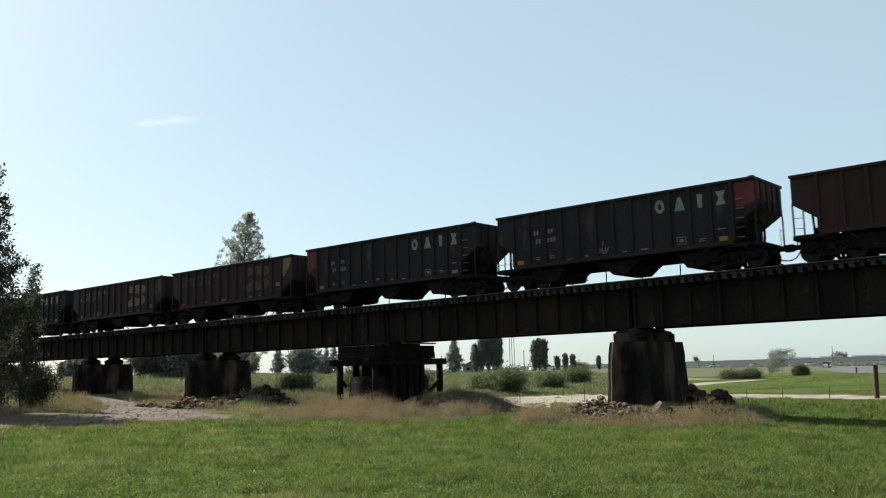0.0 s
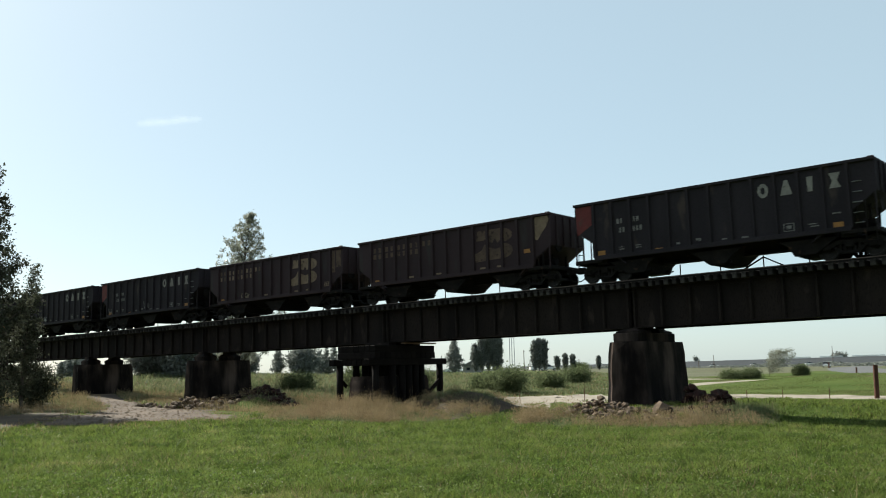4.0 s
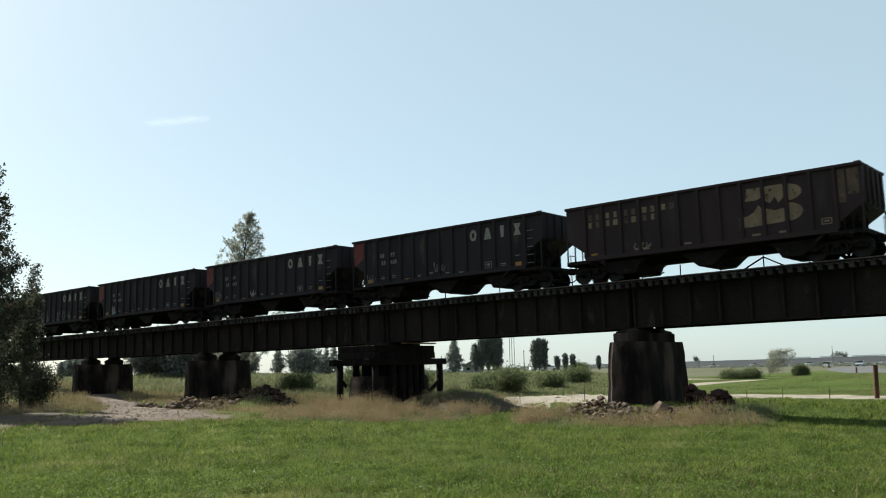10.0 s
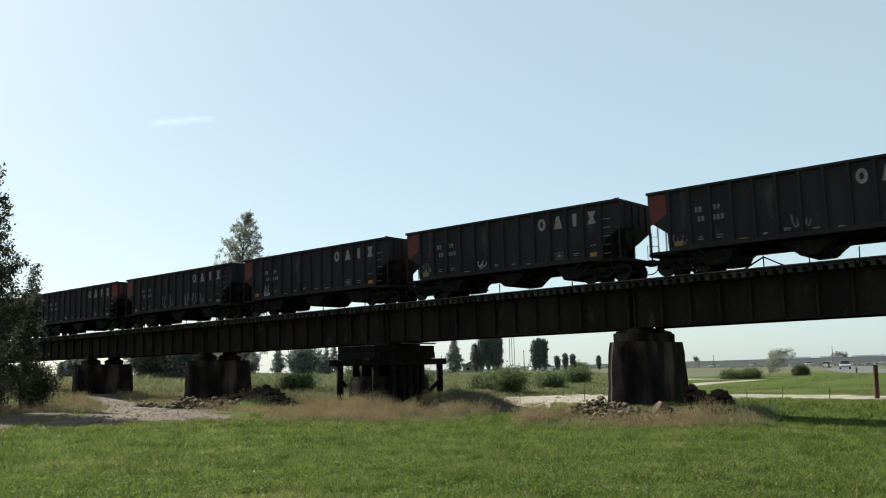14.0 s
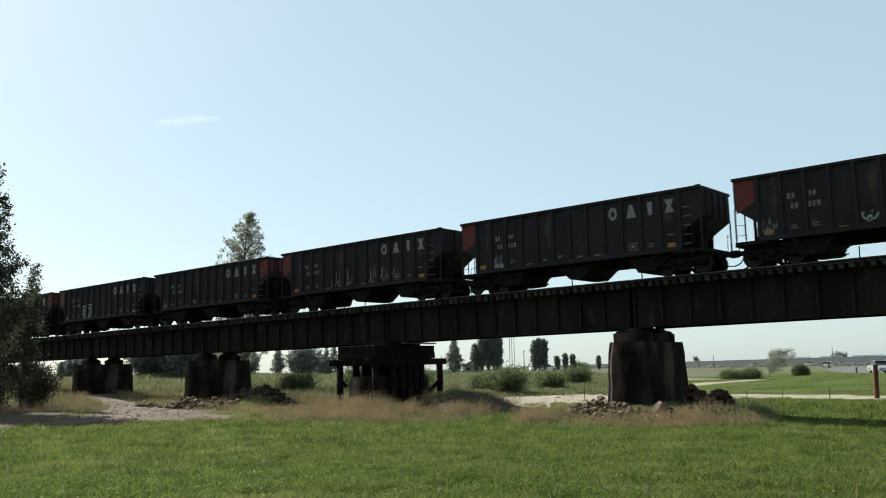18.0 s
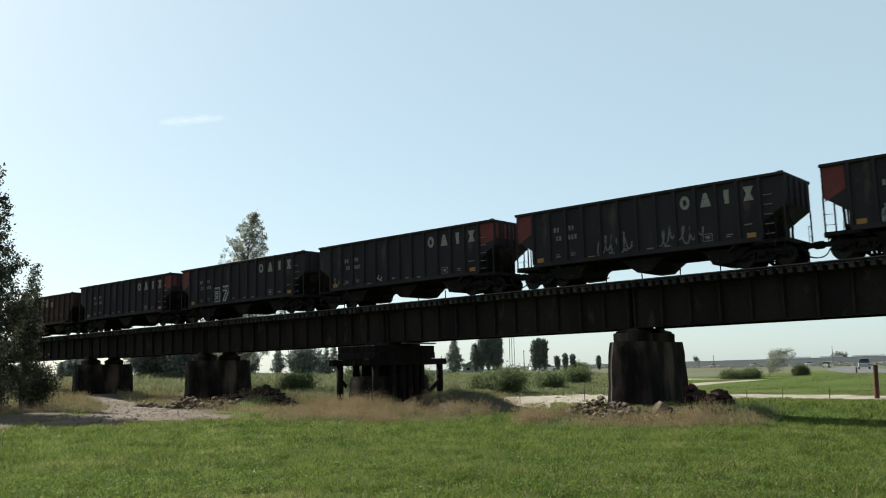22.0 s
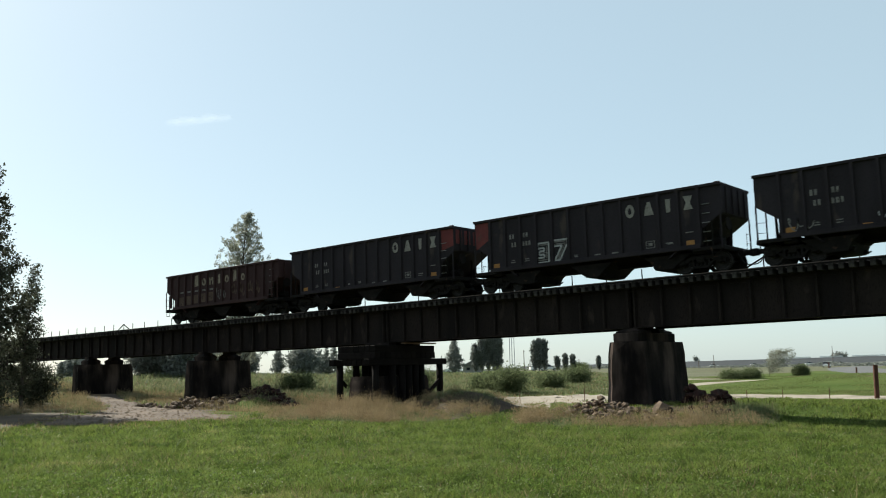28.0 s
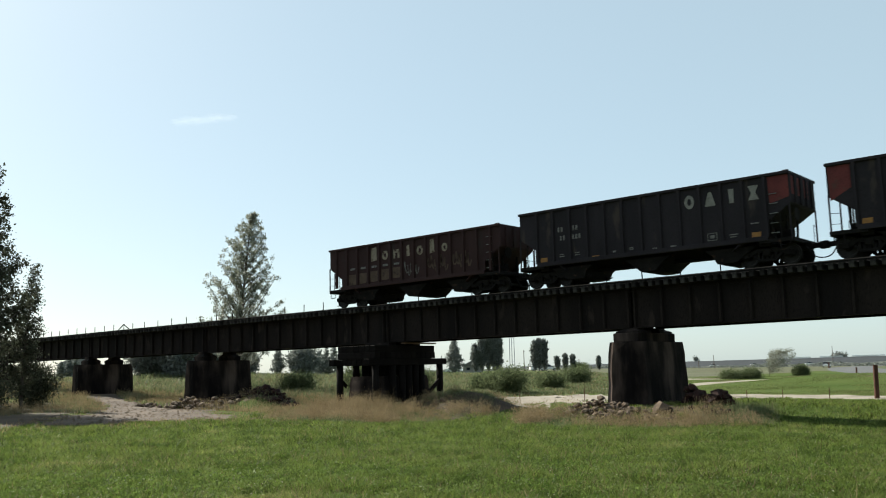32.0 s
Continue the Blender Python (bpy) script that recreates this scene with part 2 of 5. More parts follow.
    def slab(self, outline, lo, hi, axis=1):
        """A flat outline pulled from lo to hi along an axis; the outline gives the other two coordinates in order."""
        def at(p, d):
            q = list(p)
            q.insert(axis, d)
            return q
        n = len(outline)
        vs = [at(p, lo) for p in outline] + [at(p, hi) for p in outline]
        fs = [(i, (i + 1) % n, n + (i + 1) % n, n + i) for i in range(n)] + [tuple(range(n))[::-1], tuple(range(n, 2 * n))]
        return self.add(vs, fs)

    def loft(self, rings, close=True):
        """Skin over rings of equal length."""
        n = len(rings[0])
        vs = [p for r in rings for p in r]
        fs = []
        for k in range(len(rings) - 1):
            for i in range(n if close else n - 1):
                j = (i + 1) % n
                fs.append((k * n + i, k * n + j, (k + 1) * n + j, (k + 1) * n + i))
        if close:
            fs += [tuple(range(n))[::-1], tuple(range((len(rings) - 1) * n, len(rings) * n))]
        return self.add(vs, fs)

    def mesh(self, name, material, smooth=False):
        me = bpy.data.meshes.new(name)
        me.from_pydata(self.v, [], self.f)
        bm = bmesh.new()
        bm.from_mesh(me)
        bmesh.ops.recalc_face_normals(bm, faces=bm.faces)
        bm.to_mesh(me)
        bm.free()
        me.materials.append(material)
        if smooth:
            me.shade_smooth()
        return me


def part(name, geo, material, parent=None, label="", at=None, smooth=False):
    """Links geo (or a ready mesh) as one mesh object, under a thing or part."""
    me = geo if isinstance(geo, bpy.types.Mesh) else geo.mesh(name, material, smooth)
    ob = new(name, me)
    ob.parent = parent
    if at is not None:
        ob.matrix_basis = at
    if label:
        ob["label"] = label
    return ob


def thing(name, label, category, group="", kind="", at=None):
    ob = new(name)
    ob.empty_display_size = 0.2
    if at is not None:
        ob.matrix_basis = at
    return tagged(ob, label, category, group, kind)


def soup(name, verts, faces, material):
    """A mesh from numpy arrays of vertices and equal faces, quickly."""
    me = bpy.data.meshes.new(name)
    verts, faces = np.asarray(verts, np.float32), np.asarray(faces, np.int32)
    k = faces.shape[1]
    me.vertices.add(len(verts))
    me.vertices.foreach_set("co", verts.ravel())
    me.loops.add(faces.size)
    me.loops.foreach_set("vertex_index", faces.ravel())
    me.polygons.add(len(faces))
    me.polygons.foreach_set("loop_start", np.arange(0, faces.size, k, dtype=np.int32))
    me.update(calc_edges=True)
    me.materials.append(material)
    return me


def smooth_step(a, b, v):
    t = np.clip((np.asarray(v, float) - a) / (b - a), 0, 1)
    return t * t * (3 - 2 * t)


# places of the piers along the line; the line's own heights
LINE_Y = 37.08
GRADE = 0.0046
TIE_TOP = 5.426


def tie_z(x):
    return TIE_TOP + GRADE * x


PIERS = (-85.2, -68.9, -53.0, -35.4, -19.8, -3.4, 13.2)


def lay(x, y):
    """Height of the ground: a level field that dips to the bridge and rises to the far plain."""
    x, y = np.asarray(x, float), np.asarray(y, float)
    d = np.hypot(x, y)
    side = np.degrees(np.arctan2(x, y)) + 40.7
    z = -0.35 * smooth_step(9, 26, d)
    far = 0.95 + 0.5 * smooth_step(-5, -20, side) - 0.85 * smooth_step(6, 18, side) + 0.2 * smooth_step(-14, -24, side)
    z = z + (far + 0.35) * smooth_step(55, 130, d)
    z = z - 0.45 * smooth_step(-44, -37, x) * smooth_step(22, 32, y) * (1 - smooth_step(37.5, 42, y))
    z = z - 0.42 * np.exp(-((x + 43.0) / 4.5) ** 2) * (1 - smooth_step(-44, -37, x)) * smooth_step(29, 33.5, y) * (1 - smooth_step(37.5, 44, y))
    for px_, amp, rx, ry in ((-35.9, 0.62, 6.5, 4.6), (-19.8, 0.72, 4.6, 5.6), (-68.9, 0.25, 6, 6), (-85.2, 0.5, 7, 7)):
        z = z + amp * np.exp(-((x - px_) / rx) ** 2 - ((y - 36.0) / ry) ** 2)
    z = z + 1.0 * np.exp(-((x + 29.9) / 2.7) ** 2 - ((y - 36.5) / 1.8) ** 2) + 0.95 * np.exp(-((x + 46.6) / 2.3) ** 2 - ((y - 36.4) / 1.7) ** 2) + 0.38 * np.exp(-((x + 16.1) / 1.5) ** 2 - ((y - 35.3) / 1.4) ** 2) + 0.25 * np.exp(-((x + 32.5) / 4.0) ** 2 - ((y - 31.0) / 2.5) ** 2)
    z = z + 0.75 * np.exp(-((x + 23) / 8.0) ** 2 - ((y - 80.0) / 9.0) ** 2)
    z = z + 0.035 * np.sin(x * 0.63 + 1.3 * np.sin(y * 0.31)) * np.sin(y * 0.57 + 0.4) * smooth_step(4, 12, d)
    return z


def gz(x, y):
    return float(lay(x, y))

# ---- ground: one sheet to the horizon ----
def spread(centre, reach, near, n):
    """Positions that lie close together round a centre and wide apart far off."""
    u = np.linspace(-1, 1, n)
    k = math.asinh(reach / near)
    return centre + near * np.sinh(u * k)


def ground_sheet():
    xs, ys = spread(-24, 4200, 26, 260), spread(30, 4200, 22, 260)
    gx, gy = np.meshgrid(xs, ys)
    vs = np.stack([gx, gy, lay(gx, gy)], -1).reshape(-1, 3)
    n = len(xs)
    i = np.arange(n - 1)
    a = (i[None, :] + n * np.arange(len(ys) - 1)[:, None]).ravel()
    me = soup("ground", vs, np.stack([a, a + 1, a + n + 1, a + n], -1), SOIL)
    me.shade_smooth()
    tagged(new("ground", me), "broad green meadow with dry patches on a level plain", "ground", kind="structure")


ground_sheet()


def track(name, points, material, label, lift=0.02, seed=1, kind="structure", category="road", edge=0.25):
    """A worn way along points (x, y, half width), draped on the ground, with an uneven edge."""
    rnd = random.Random(seed)
    rows = []
    for (x0, y0, w0), (x1, y1, w1) in zip(points, points[1:]):
        n = max(2, int(math.hypot(x1 - x0, y1 - y0) / 0.5))
        for k in range(n):
            t = k / n
            rows.append((x0 + (x1 - x0) * t, y0 + (y1 - y0) * t, w0 + (w1 - w0) * t, x1 - x0, y1 - y0))
    vs, across = [], 9
    for x, y, w, dx, dy in rows:
        l = math.hypot(dx, dy)
        nx, ny = -dy / l, dx / l
        wl, wr = w * (1 + edge * (rnd.random() - 0.5)), w * (1 + edge * (rnd.random() - 0.5))
        for j in range(across):
            u = -wl + (wl + wr) * j / (across - 1)
            px_, py_ = x + nx * u, y + ny * u
            vs.append((px_, py_, gz(px_, py_) + (lift if 0 < j < across - 1 else -0.03)))
    fs = [(r * across + j, r * across + j + 1, (r + 1) * across + j + 1, (r + 1) * across + j) for r in range(len(rows) - 1) for j in range(across - 1)]
    me = soup(name, vs, fs, material)
    me.shade_smooth()
    return tagged(new(name, me), label, category, kind=kind)


# ---- embankments that carry the line beyond the bridge ----
def embankment(name, x0, x1):
    rows = []
    n = 40
    for i in range(n + 1):
        x = x0 + (x1 - x0) * i / n
        top = tie_z(x) - 0.14
        foot = 1.5 * (top + 0.4)
        ring = [(x, LINE_Y + s, z) for s, z in ((-2.2 - foot, -0.6), (-2.2, top - 0.1), (-1.5, top), (1.5, top), (2.2, top - 0.1), (2.2 + foot, -0.6))]
        rows.append(ring)
    ob = part(name, Geo().loft(rows), BALLAST)
    tagged(ob, "grey ballasted railway embankment beyond the bridge", "embankment", kind="structure")


embankment("embankment_west", -262.0, -101.6)
embankment("embankment_east", 30.0, 172.0)

# ---- the bridge ----
def strip_along(x0, x1, y, w, lo, hi):
    """A straight steel strip that follows the line's grade."""
    return Geo().loft([[(x, y - w / 2, tie_z(x) + lo), (x, y + w / 2, tie_z(x) + lo), (x, y + w / 2, tie_z(x) + hi), (x, y - w / 2, tie_z(x) + hi)] for x in (x0, x1)])


def bridge():
    top = thing("railway_bridge", "rusty brown steel deck girder railway bridge on concrete piers", "bridge")
    ends = (-101.6,) + PIERS + (30.0,)
    for k, (a, b) in enumerate(zip(ends, ends[1:])):
        depth = 1.56 if b < -60 else 1.70 if b < -50 else 1.80
        for y in (LINE_Y - 1.0, LINE_Y + 1.0):
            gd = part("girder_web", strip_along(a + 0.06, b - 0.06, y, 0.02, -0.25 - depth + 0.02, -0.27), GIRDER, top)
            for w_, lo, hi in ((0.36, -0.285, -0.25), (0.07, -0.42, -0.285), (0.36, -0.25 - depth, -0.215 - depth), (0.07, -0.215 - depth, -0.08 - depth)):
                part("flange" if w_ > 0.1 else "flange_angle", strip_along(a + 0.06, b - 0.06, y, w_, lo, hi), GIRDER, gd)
            m = Geo().box((0, 0, 0), (0.10, 0.15, depth - 0.12), 0.01).box((0, 0.0, 0), (0.16, 0.02, depth - 0.12)).mesh("stiffener", GIRDER)
            n = max(2, round((b - a) / 1.32))
            for i in range(n + 1):
                x = a + 0.16 + (b - a - 0.32) * i / n
                for s in (-1, 1):
                    part("stiffener", m, GIRDER, gd, at=pose(x, y + s * 0.085, tie_z(x) - 0.25 - depth / 2))
        n = max(3, round((b - a) / 3.2))
        for i in range(n + 1):
            x = a + 0.3 + (b - a - 0.6) * i / n
            g, zt = Geo(), tie_z(x) - 0.25
            g.bar((x, LINE_Y - 0.95, zt - 0.2), (x, LINE_Y + 0.95, zt - depth + 0.2), 0.09, 0.09)
            g.bar((x, LINE_Y + 0.95, zt - 0.2), (x, LINE_Y - 0.95, zt - depth + 0.2), 0.09, 0.09)
            g.bar((x, LINE_Y - 0.95, zt - depth + 0.2), (x, LINE_Y + 0.95, zt - depth + 0.2), 0.1, 0.1)
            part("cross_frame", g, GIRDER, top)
    # ties, the nearest each on its own
    tie = Geo().box((0, 0, -0.125), (0.21, 3.1, 0.25), 0.012).mesh("tie", TIE)
    rnd = random.Random(4)
    x, count = 29.9, 0
    far = Geo()
    while x > -101.4:
        dy, dz, turn = rnd.uniform(-0.07, 0.07), rnd.uniform(-0.012, 0.0), rnd.uniform(-0.6, 0.6)
        if x < 4 and count < 262:
            part("tie", tie, TIE, top, at=pose(x, LINE_Y + dy, tie_z(x) + dz, 0, 0, turn))
            count += 1
        else:
            far.box((x, LINE_Y + dy, tie_z(x) + dz - 0.125), (0.21, 3.1, 0.25))
        x -= 0.385
    far_ties = part("ties_beyond", far, TIE, top)
    far_ties["kind"] = "stuff"
    for y in (LINE_Y - 0.753, LINE_Y + 0.753):
        outline = ((-0.07, 0), (0.07, 0), (0.07, 0.012), (0.012, 0.03), (0.012, 0.13), (0.036, 0.14), (0.036, 0.178), (-0.036, 0.178), (-0.036, 0.14), (-0.012, 0.13), (-0.012, 0.03), (-0.07, 0.012))
        rings = [[(x, y + u, tie_z(x) + w) for u, w in outline] for x in (-262, -101.6, 30, 172)]
        part("rail", Geo().loft(rings), RAILST, top)
    for y in (LINE_Y - 1.38, LINE_Y + 1.38):
        g = Geo()
        g.loft([[(x, y - 0.07, tie_z(x)), (x, y + 0.07, tie_z(x)), (x, y + 0.07, tie_z(x) + 0.06), (x, y - 0.07, tie_z(x) + 0.06)] for x in (-101.4, 29.9)])
        part("guard_timber", g, TIMBER, top)
    # slender posts along the far edge
    y = LINE_Y + 1.52
    rnd = random.Random(14)
    places = [-14.63 + 1.98 * k for k in range(-5, 23)] + [-27.24 - 1.96 * k for k in range(4)] + [-35.2, -37.65, -39.7, -41.6]
    places += [-43.58 - 1.966 * k for k in range(12)] + [-66.99] + [-68.42 - 1.595 * k for k in range(21)]
    for x in places:
        z = tie_z(x)
        part("handrail_post", Geo().rod((x, y, z - 0.15), (x + rnd.uniform(-0.03, 0.03), y, z + rnd.uniform(0.86, 0.95)), 0.028, n=6), GIRDER, top)
    for xr in (-14.63, -68.42):
        g = Geo()
        z = tie_z(xr)
        g.bar((xr - 1.75, y, z - 0.05), (xr, y, z + 0.86), 0.05, 0.06).bar((xr + 1.75, y, z - 0.05), (xr, y, z + 0.86), 0.05, 0.06)
        part("refuge_brace", g, GIRDER, top)


bridge()


def block(w, l, h, w2, l2, near_cut, far_cut, seed=0):
    """A battered concrete block, l along the line and w across it at the foot, its corners cut off."""
    rnd = random.Random(seed)
    rings = []
    for i in range(9):
        t = i / 8
        a, b, c, d = l / 2 + (l2 - l) / 2 * t, w / 2 + (w2 - w) / 2 * t, near_cut, far_cut
        edge = 0.03 if i == 8 else 0.0
        a, b = a - edge, b - edge
        ring = []
        for x, y in ((a - c, -b), (a, -b + c), (a, b - d), (a - d, b), (-a + d, b), (-a, b - d), (-a, -b + c), (-a + c, -b)):
            ring.append((x + rnd.uniform(-0.02, 0.02), y + rnd.uniform(-0.02, 0.02), h * (t if i < 8 else 1.0) - (0.05 if i == 7 else 0)))
        rings.append(ring)
    return Geo().loft(rings)


def pier(x, seed):
    foot = -1.15
    z = tie_z(x) - 0.25 - (1.56 if x < -60 else 1.70 if x < -50 else 1.80)
    ob = thing("bridge_pier", "dark stained concrete bridge pier with a stepped cap", "bridge pier", "bridge piers", at=pose(x, LINE_Y, 0))
    top = z - 0.62
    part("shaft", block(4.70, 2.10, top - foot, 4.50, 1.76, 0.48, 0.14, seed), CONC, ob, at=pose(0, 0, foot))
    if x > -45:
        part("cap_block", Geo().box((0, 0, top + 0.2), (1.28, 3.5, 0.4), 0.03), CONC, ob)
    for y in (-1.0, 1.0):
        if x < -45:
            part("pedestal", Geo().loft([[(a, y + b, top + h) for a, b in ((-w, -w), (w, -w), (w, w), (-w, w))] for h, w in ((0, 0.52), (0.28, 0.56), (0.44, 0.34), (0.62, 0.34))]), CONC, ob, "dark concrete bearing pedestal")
            continue
        part("pedestal", Geo().loft([[(a, y + b, top + 0.4 + h) for a, b in ((-w, -w), (w, -w), (w, w), (-w, w))] for h, w in ((0, 0.58), (0.07, 0.58), (0.17, 0.34), (0.22, 0.34))]), GIRDER, ob, "rusty steel bearing pedestal")
    return ob


for k, x in enumerate(PIERS):
    if k != 3:
        pier(x, k)


def timber_pier(x):
    """The low concrete stub with a timber bent and stacked blocking over it."""
    z = tie_z(x) - 0.25 - 1.80
    ob = thing("timber_bent_pier", "concrete stub pier wrapped in a dark timber bent with stacked blocking", "bridge pier", "bridge piers", at=pose(x, LINE_Y, 0))
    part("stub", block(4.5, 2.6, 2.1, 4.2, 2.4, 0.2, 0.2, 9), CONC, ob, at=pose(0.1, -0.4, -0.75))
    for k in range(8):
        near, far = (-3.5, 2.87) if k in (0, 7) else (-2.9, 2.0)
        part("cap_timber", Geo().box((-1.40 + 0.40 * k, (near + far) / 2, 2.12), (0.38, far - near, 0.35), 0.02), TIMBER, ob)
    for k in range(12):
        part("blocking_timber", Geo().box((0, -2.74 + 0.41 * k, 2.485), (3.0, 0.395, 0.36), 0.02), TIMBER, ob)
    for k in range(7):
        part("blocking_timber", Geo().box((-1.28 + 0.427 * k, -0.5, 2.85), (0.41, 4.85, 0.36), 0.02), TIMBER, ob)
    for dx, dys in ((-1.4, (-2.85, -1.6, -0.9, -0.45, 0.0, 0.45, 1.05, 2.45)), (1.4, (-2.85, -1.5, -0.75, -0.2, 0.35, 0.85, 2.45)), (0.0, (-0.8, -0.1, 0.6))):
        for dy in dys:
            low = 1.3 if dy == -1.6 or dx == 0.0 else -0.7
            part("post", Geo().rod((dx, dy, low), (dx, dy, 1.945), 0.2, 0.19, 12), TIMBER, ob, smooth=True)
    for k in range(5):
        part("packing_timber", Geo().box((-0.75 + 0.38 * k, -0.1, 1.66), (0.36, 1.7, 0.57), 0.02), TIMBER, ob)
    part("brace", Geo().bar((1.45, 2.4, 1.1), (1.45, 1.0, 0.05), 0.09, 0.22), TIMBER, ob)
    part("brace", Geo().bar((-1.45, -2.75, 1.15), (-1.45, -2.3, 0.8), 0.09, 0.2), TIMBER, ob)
    part("shim", Geo().box((1.75, 0.3, z - 0.07), (0.35, 2.6, 0.08), 0.01), STONE, ob, "pale grey packing plank")
    for y in (-1.0, 1.0):
        part("bearing", Geo().box((0, y, (3.03 + z) / 2), (1.9, 0.6, z - 3.03), 0.01), GIRDER, ob)


timber_pier(PIERS[3] - 0.5)

# ---- the train: loaded end first, thirteen hopper cars ----
PITCH, BODY, HALF = 14.75, 13.32, 1.58
RAIL = 0.178


def wheelset_mesh():
    g = Geo()
    for s in (-1, 1):
        prof = ((0.0, 0.09), (0.0, 0.445), (0.03, 0.465), (0.035, 0.44), (0.13, 0.43), (0.13, 0.37), (0.10, 0.35), (0.085, 0.16), (0.13, 0.14), (0.13, 0.09))
        rings = []
        for i in range(20):
            a = 2 * math.pi * i / 20
            rings.append([(math.cos(a) * r, s * (0.70 + d), math.sin(a) * r) for d, r in prof])
        rings.append(rings[0])
        g.loft(rings, close=False)
    g.rod((0, -1.02, 0), (0, 1.02, 0), 0.085, n=12)
    return g.mesh("wheelset", WHEEL)


def side_frame_mesh():
    """The cast side frame of a three-piece truck, with its spring nest."""
    g = Geo()
    y0, y1 = -0.08, 0.08
    g.slab([(-1.12, 0.36), (-1.12, 0.56), (-0.72, 0.60), (-0.40, 0.72), (0.40, 0.72), (0.72, 0.60), (1.12, 0.56), (1.12, 0.36), (0.70, 0.40), (0.42, 0.56), (-0.42, 0.56), (-0.70, 0.40)], y0, y1)
    g.slab([(-0.62, 0.44), (-0.34, 0.17), (0.34, 0.17), (0.62, 0.44), (0.50, 0.47), (0.27, 0.28), (-0.27, 0.28), (-0.50, 0.47)], y0, y1)
    for x in (-0.36, 0.36):
        g.box((x, 0, 0.43), (0.1, 0.14, 0.34))
    for x in (-0.18, 0.0, 0.18):
        g.rod((x, 0, 0.27), (x, 0, 0.46), 0.075, n=10)
    for x in (-0.865, 0.865):
        g.box((x, 0, 0.46), (0.30, 0.24, 0.24), 0.03)
        g.rod((x, -0.16, 0.46), (x, 0.16, 0.46), 0.10, n=12)
    return g.mesh("side_frame", UNDER)


def side_sheet(length, top, s, bend):
    l, sill, w = length / 2, 1.08, HALF - 0.13
    low = bend - 0.66
    outline = [(-l, bend), (-l, top - 0.06), (l, top - 0.06), (l, bend), (l - 1.0, low), (l - 1.0, sill), (-l + 1.0, sill), (-l + 1.0, low)]
    return Geo().slab(outline, s * w - 0.015, s * w + 0.015)


def end_sheet(length, top, s, bend):
    """The upright end and the slope sheet below it, in one bent plate."""
    l, w = length / 2, HALF - 0.15
    g = Geo()
    line = [(s * l, top - 0.07), (s * l, bend), (s * (l - 1.5 * (bend - 0.72)), 0.72), (s * (l - 1.5 * (bend - 0.72)), 0.68), (s * (l - 0.04), bend - 0.06), (s * (l - 0.04), top - 0.07)]
    return g.slab(line, -w, w)


def bay(x, lean):
    """One discharge hopper: sloped sheets down to the doors just over the rails."""
    y = 1.22
    a, b, c, d = {0: (-0.78, 0.78, -0.32, 0.36), -1: (-1.1, 0.50, -0.55, 0.34), 1: (-0.50, 1.1, -0.30, 0.55)}[lean]
    return Geo().loft([[(x + a - 0.35, -y, 0.86), (x + b + 0.35, -y, 0.86), (x + b + 0.35, y, 0.86), (x + a - 0.35, y, 0.86)],
                       [(x + a, -y, 0.62), (x + b, -y, 0.62), (x + b, y, 0.62), (x + a, y, 0.62)],
                       [(x + c, -y + 0.04, 0.25), (x + d, -y + 0.04, 0.27), (x + d, y - 0.04, 0.27), (x + c, y - 0.04, 0.25)]])


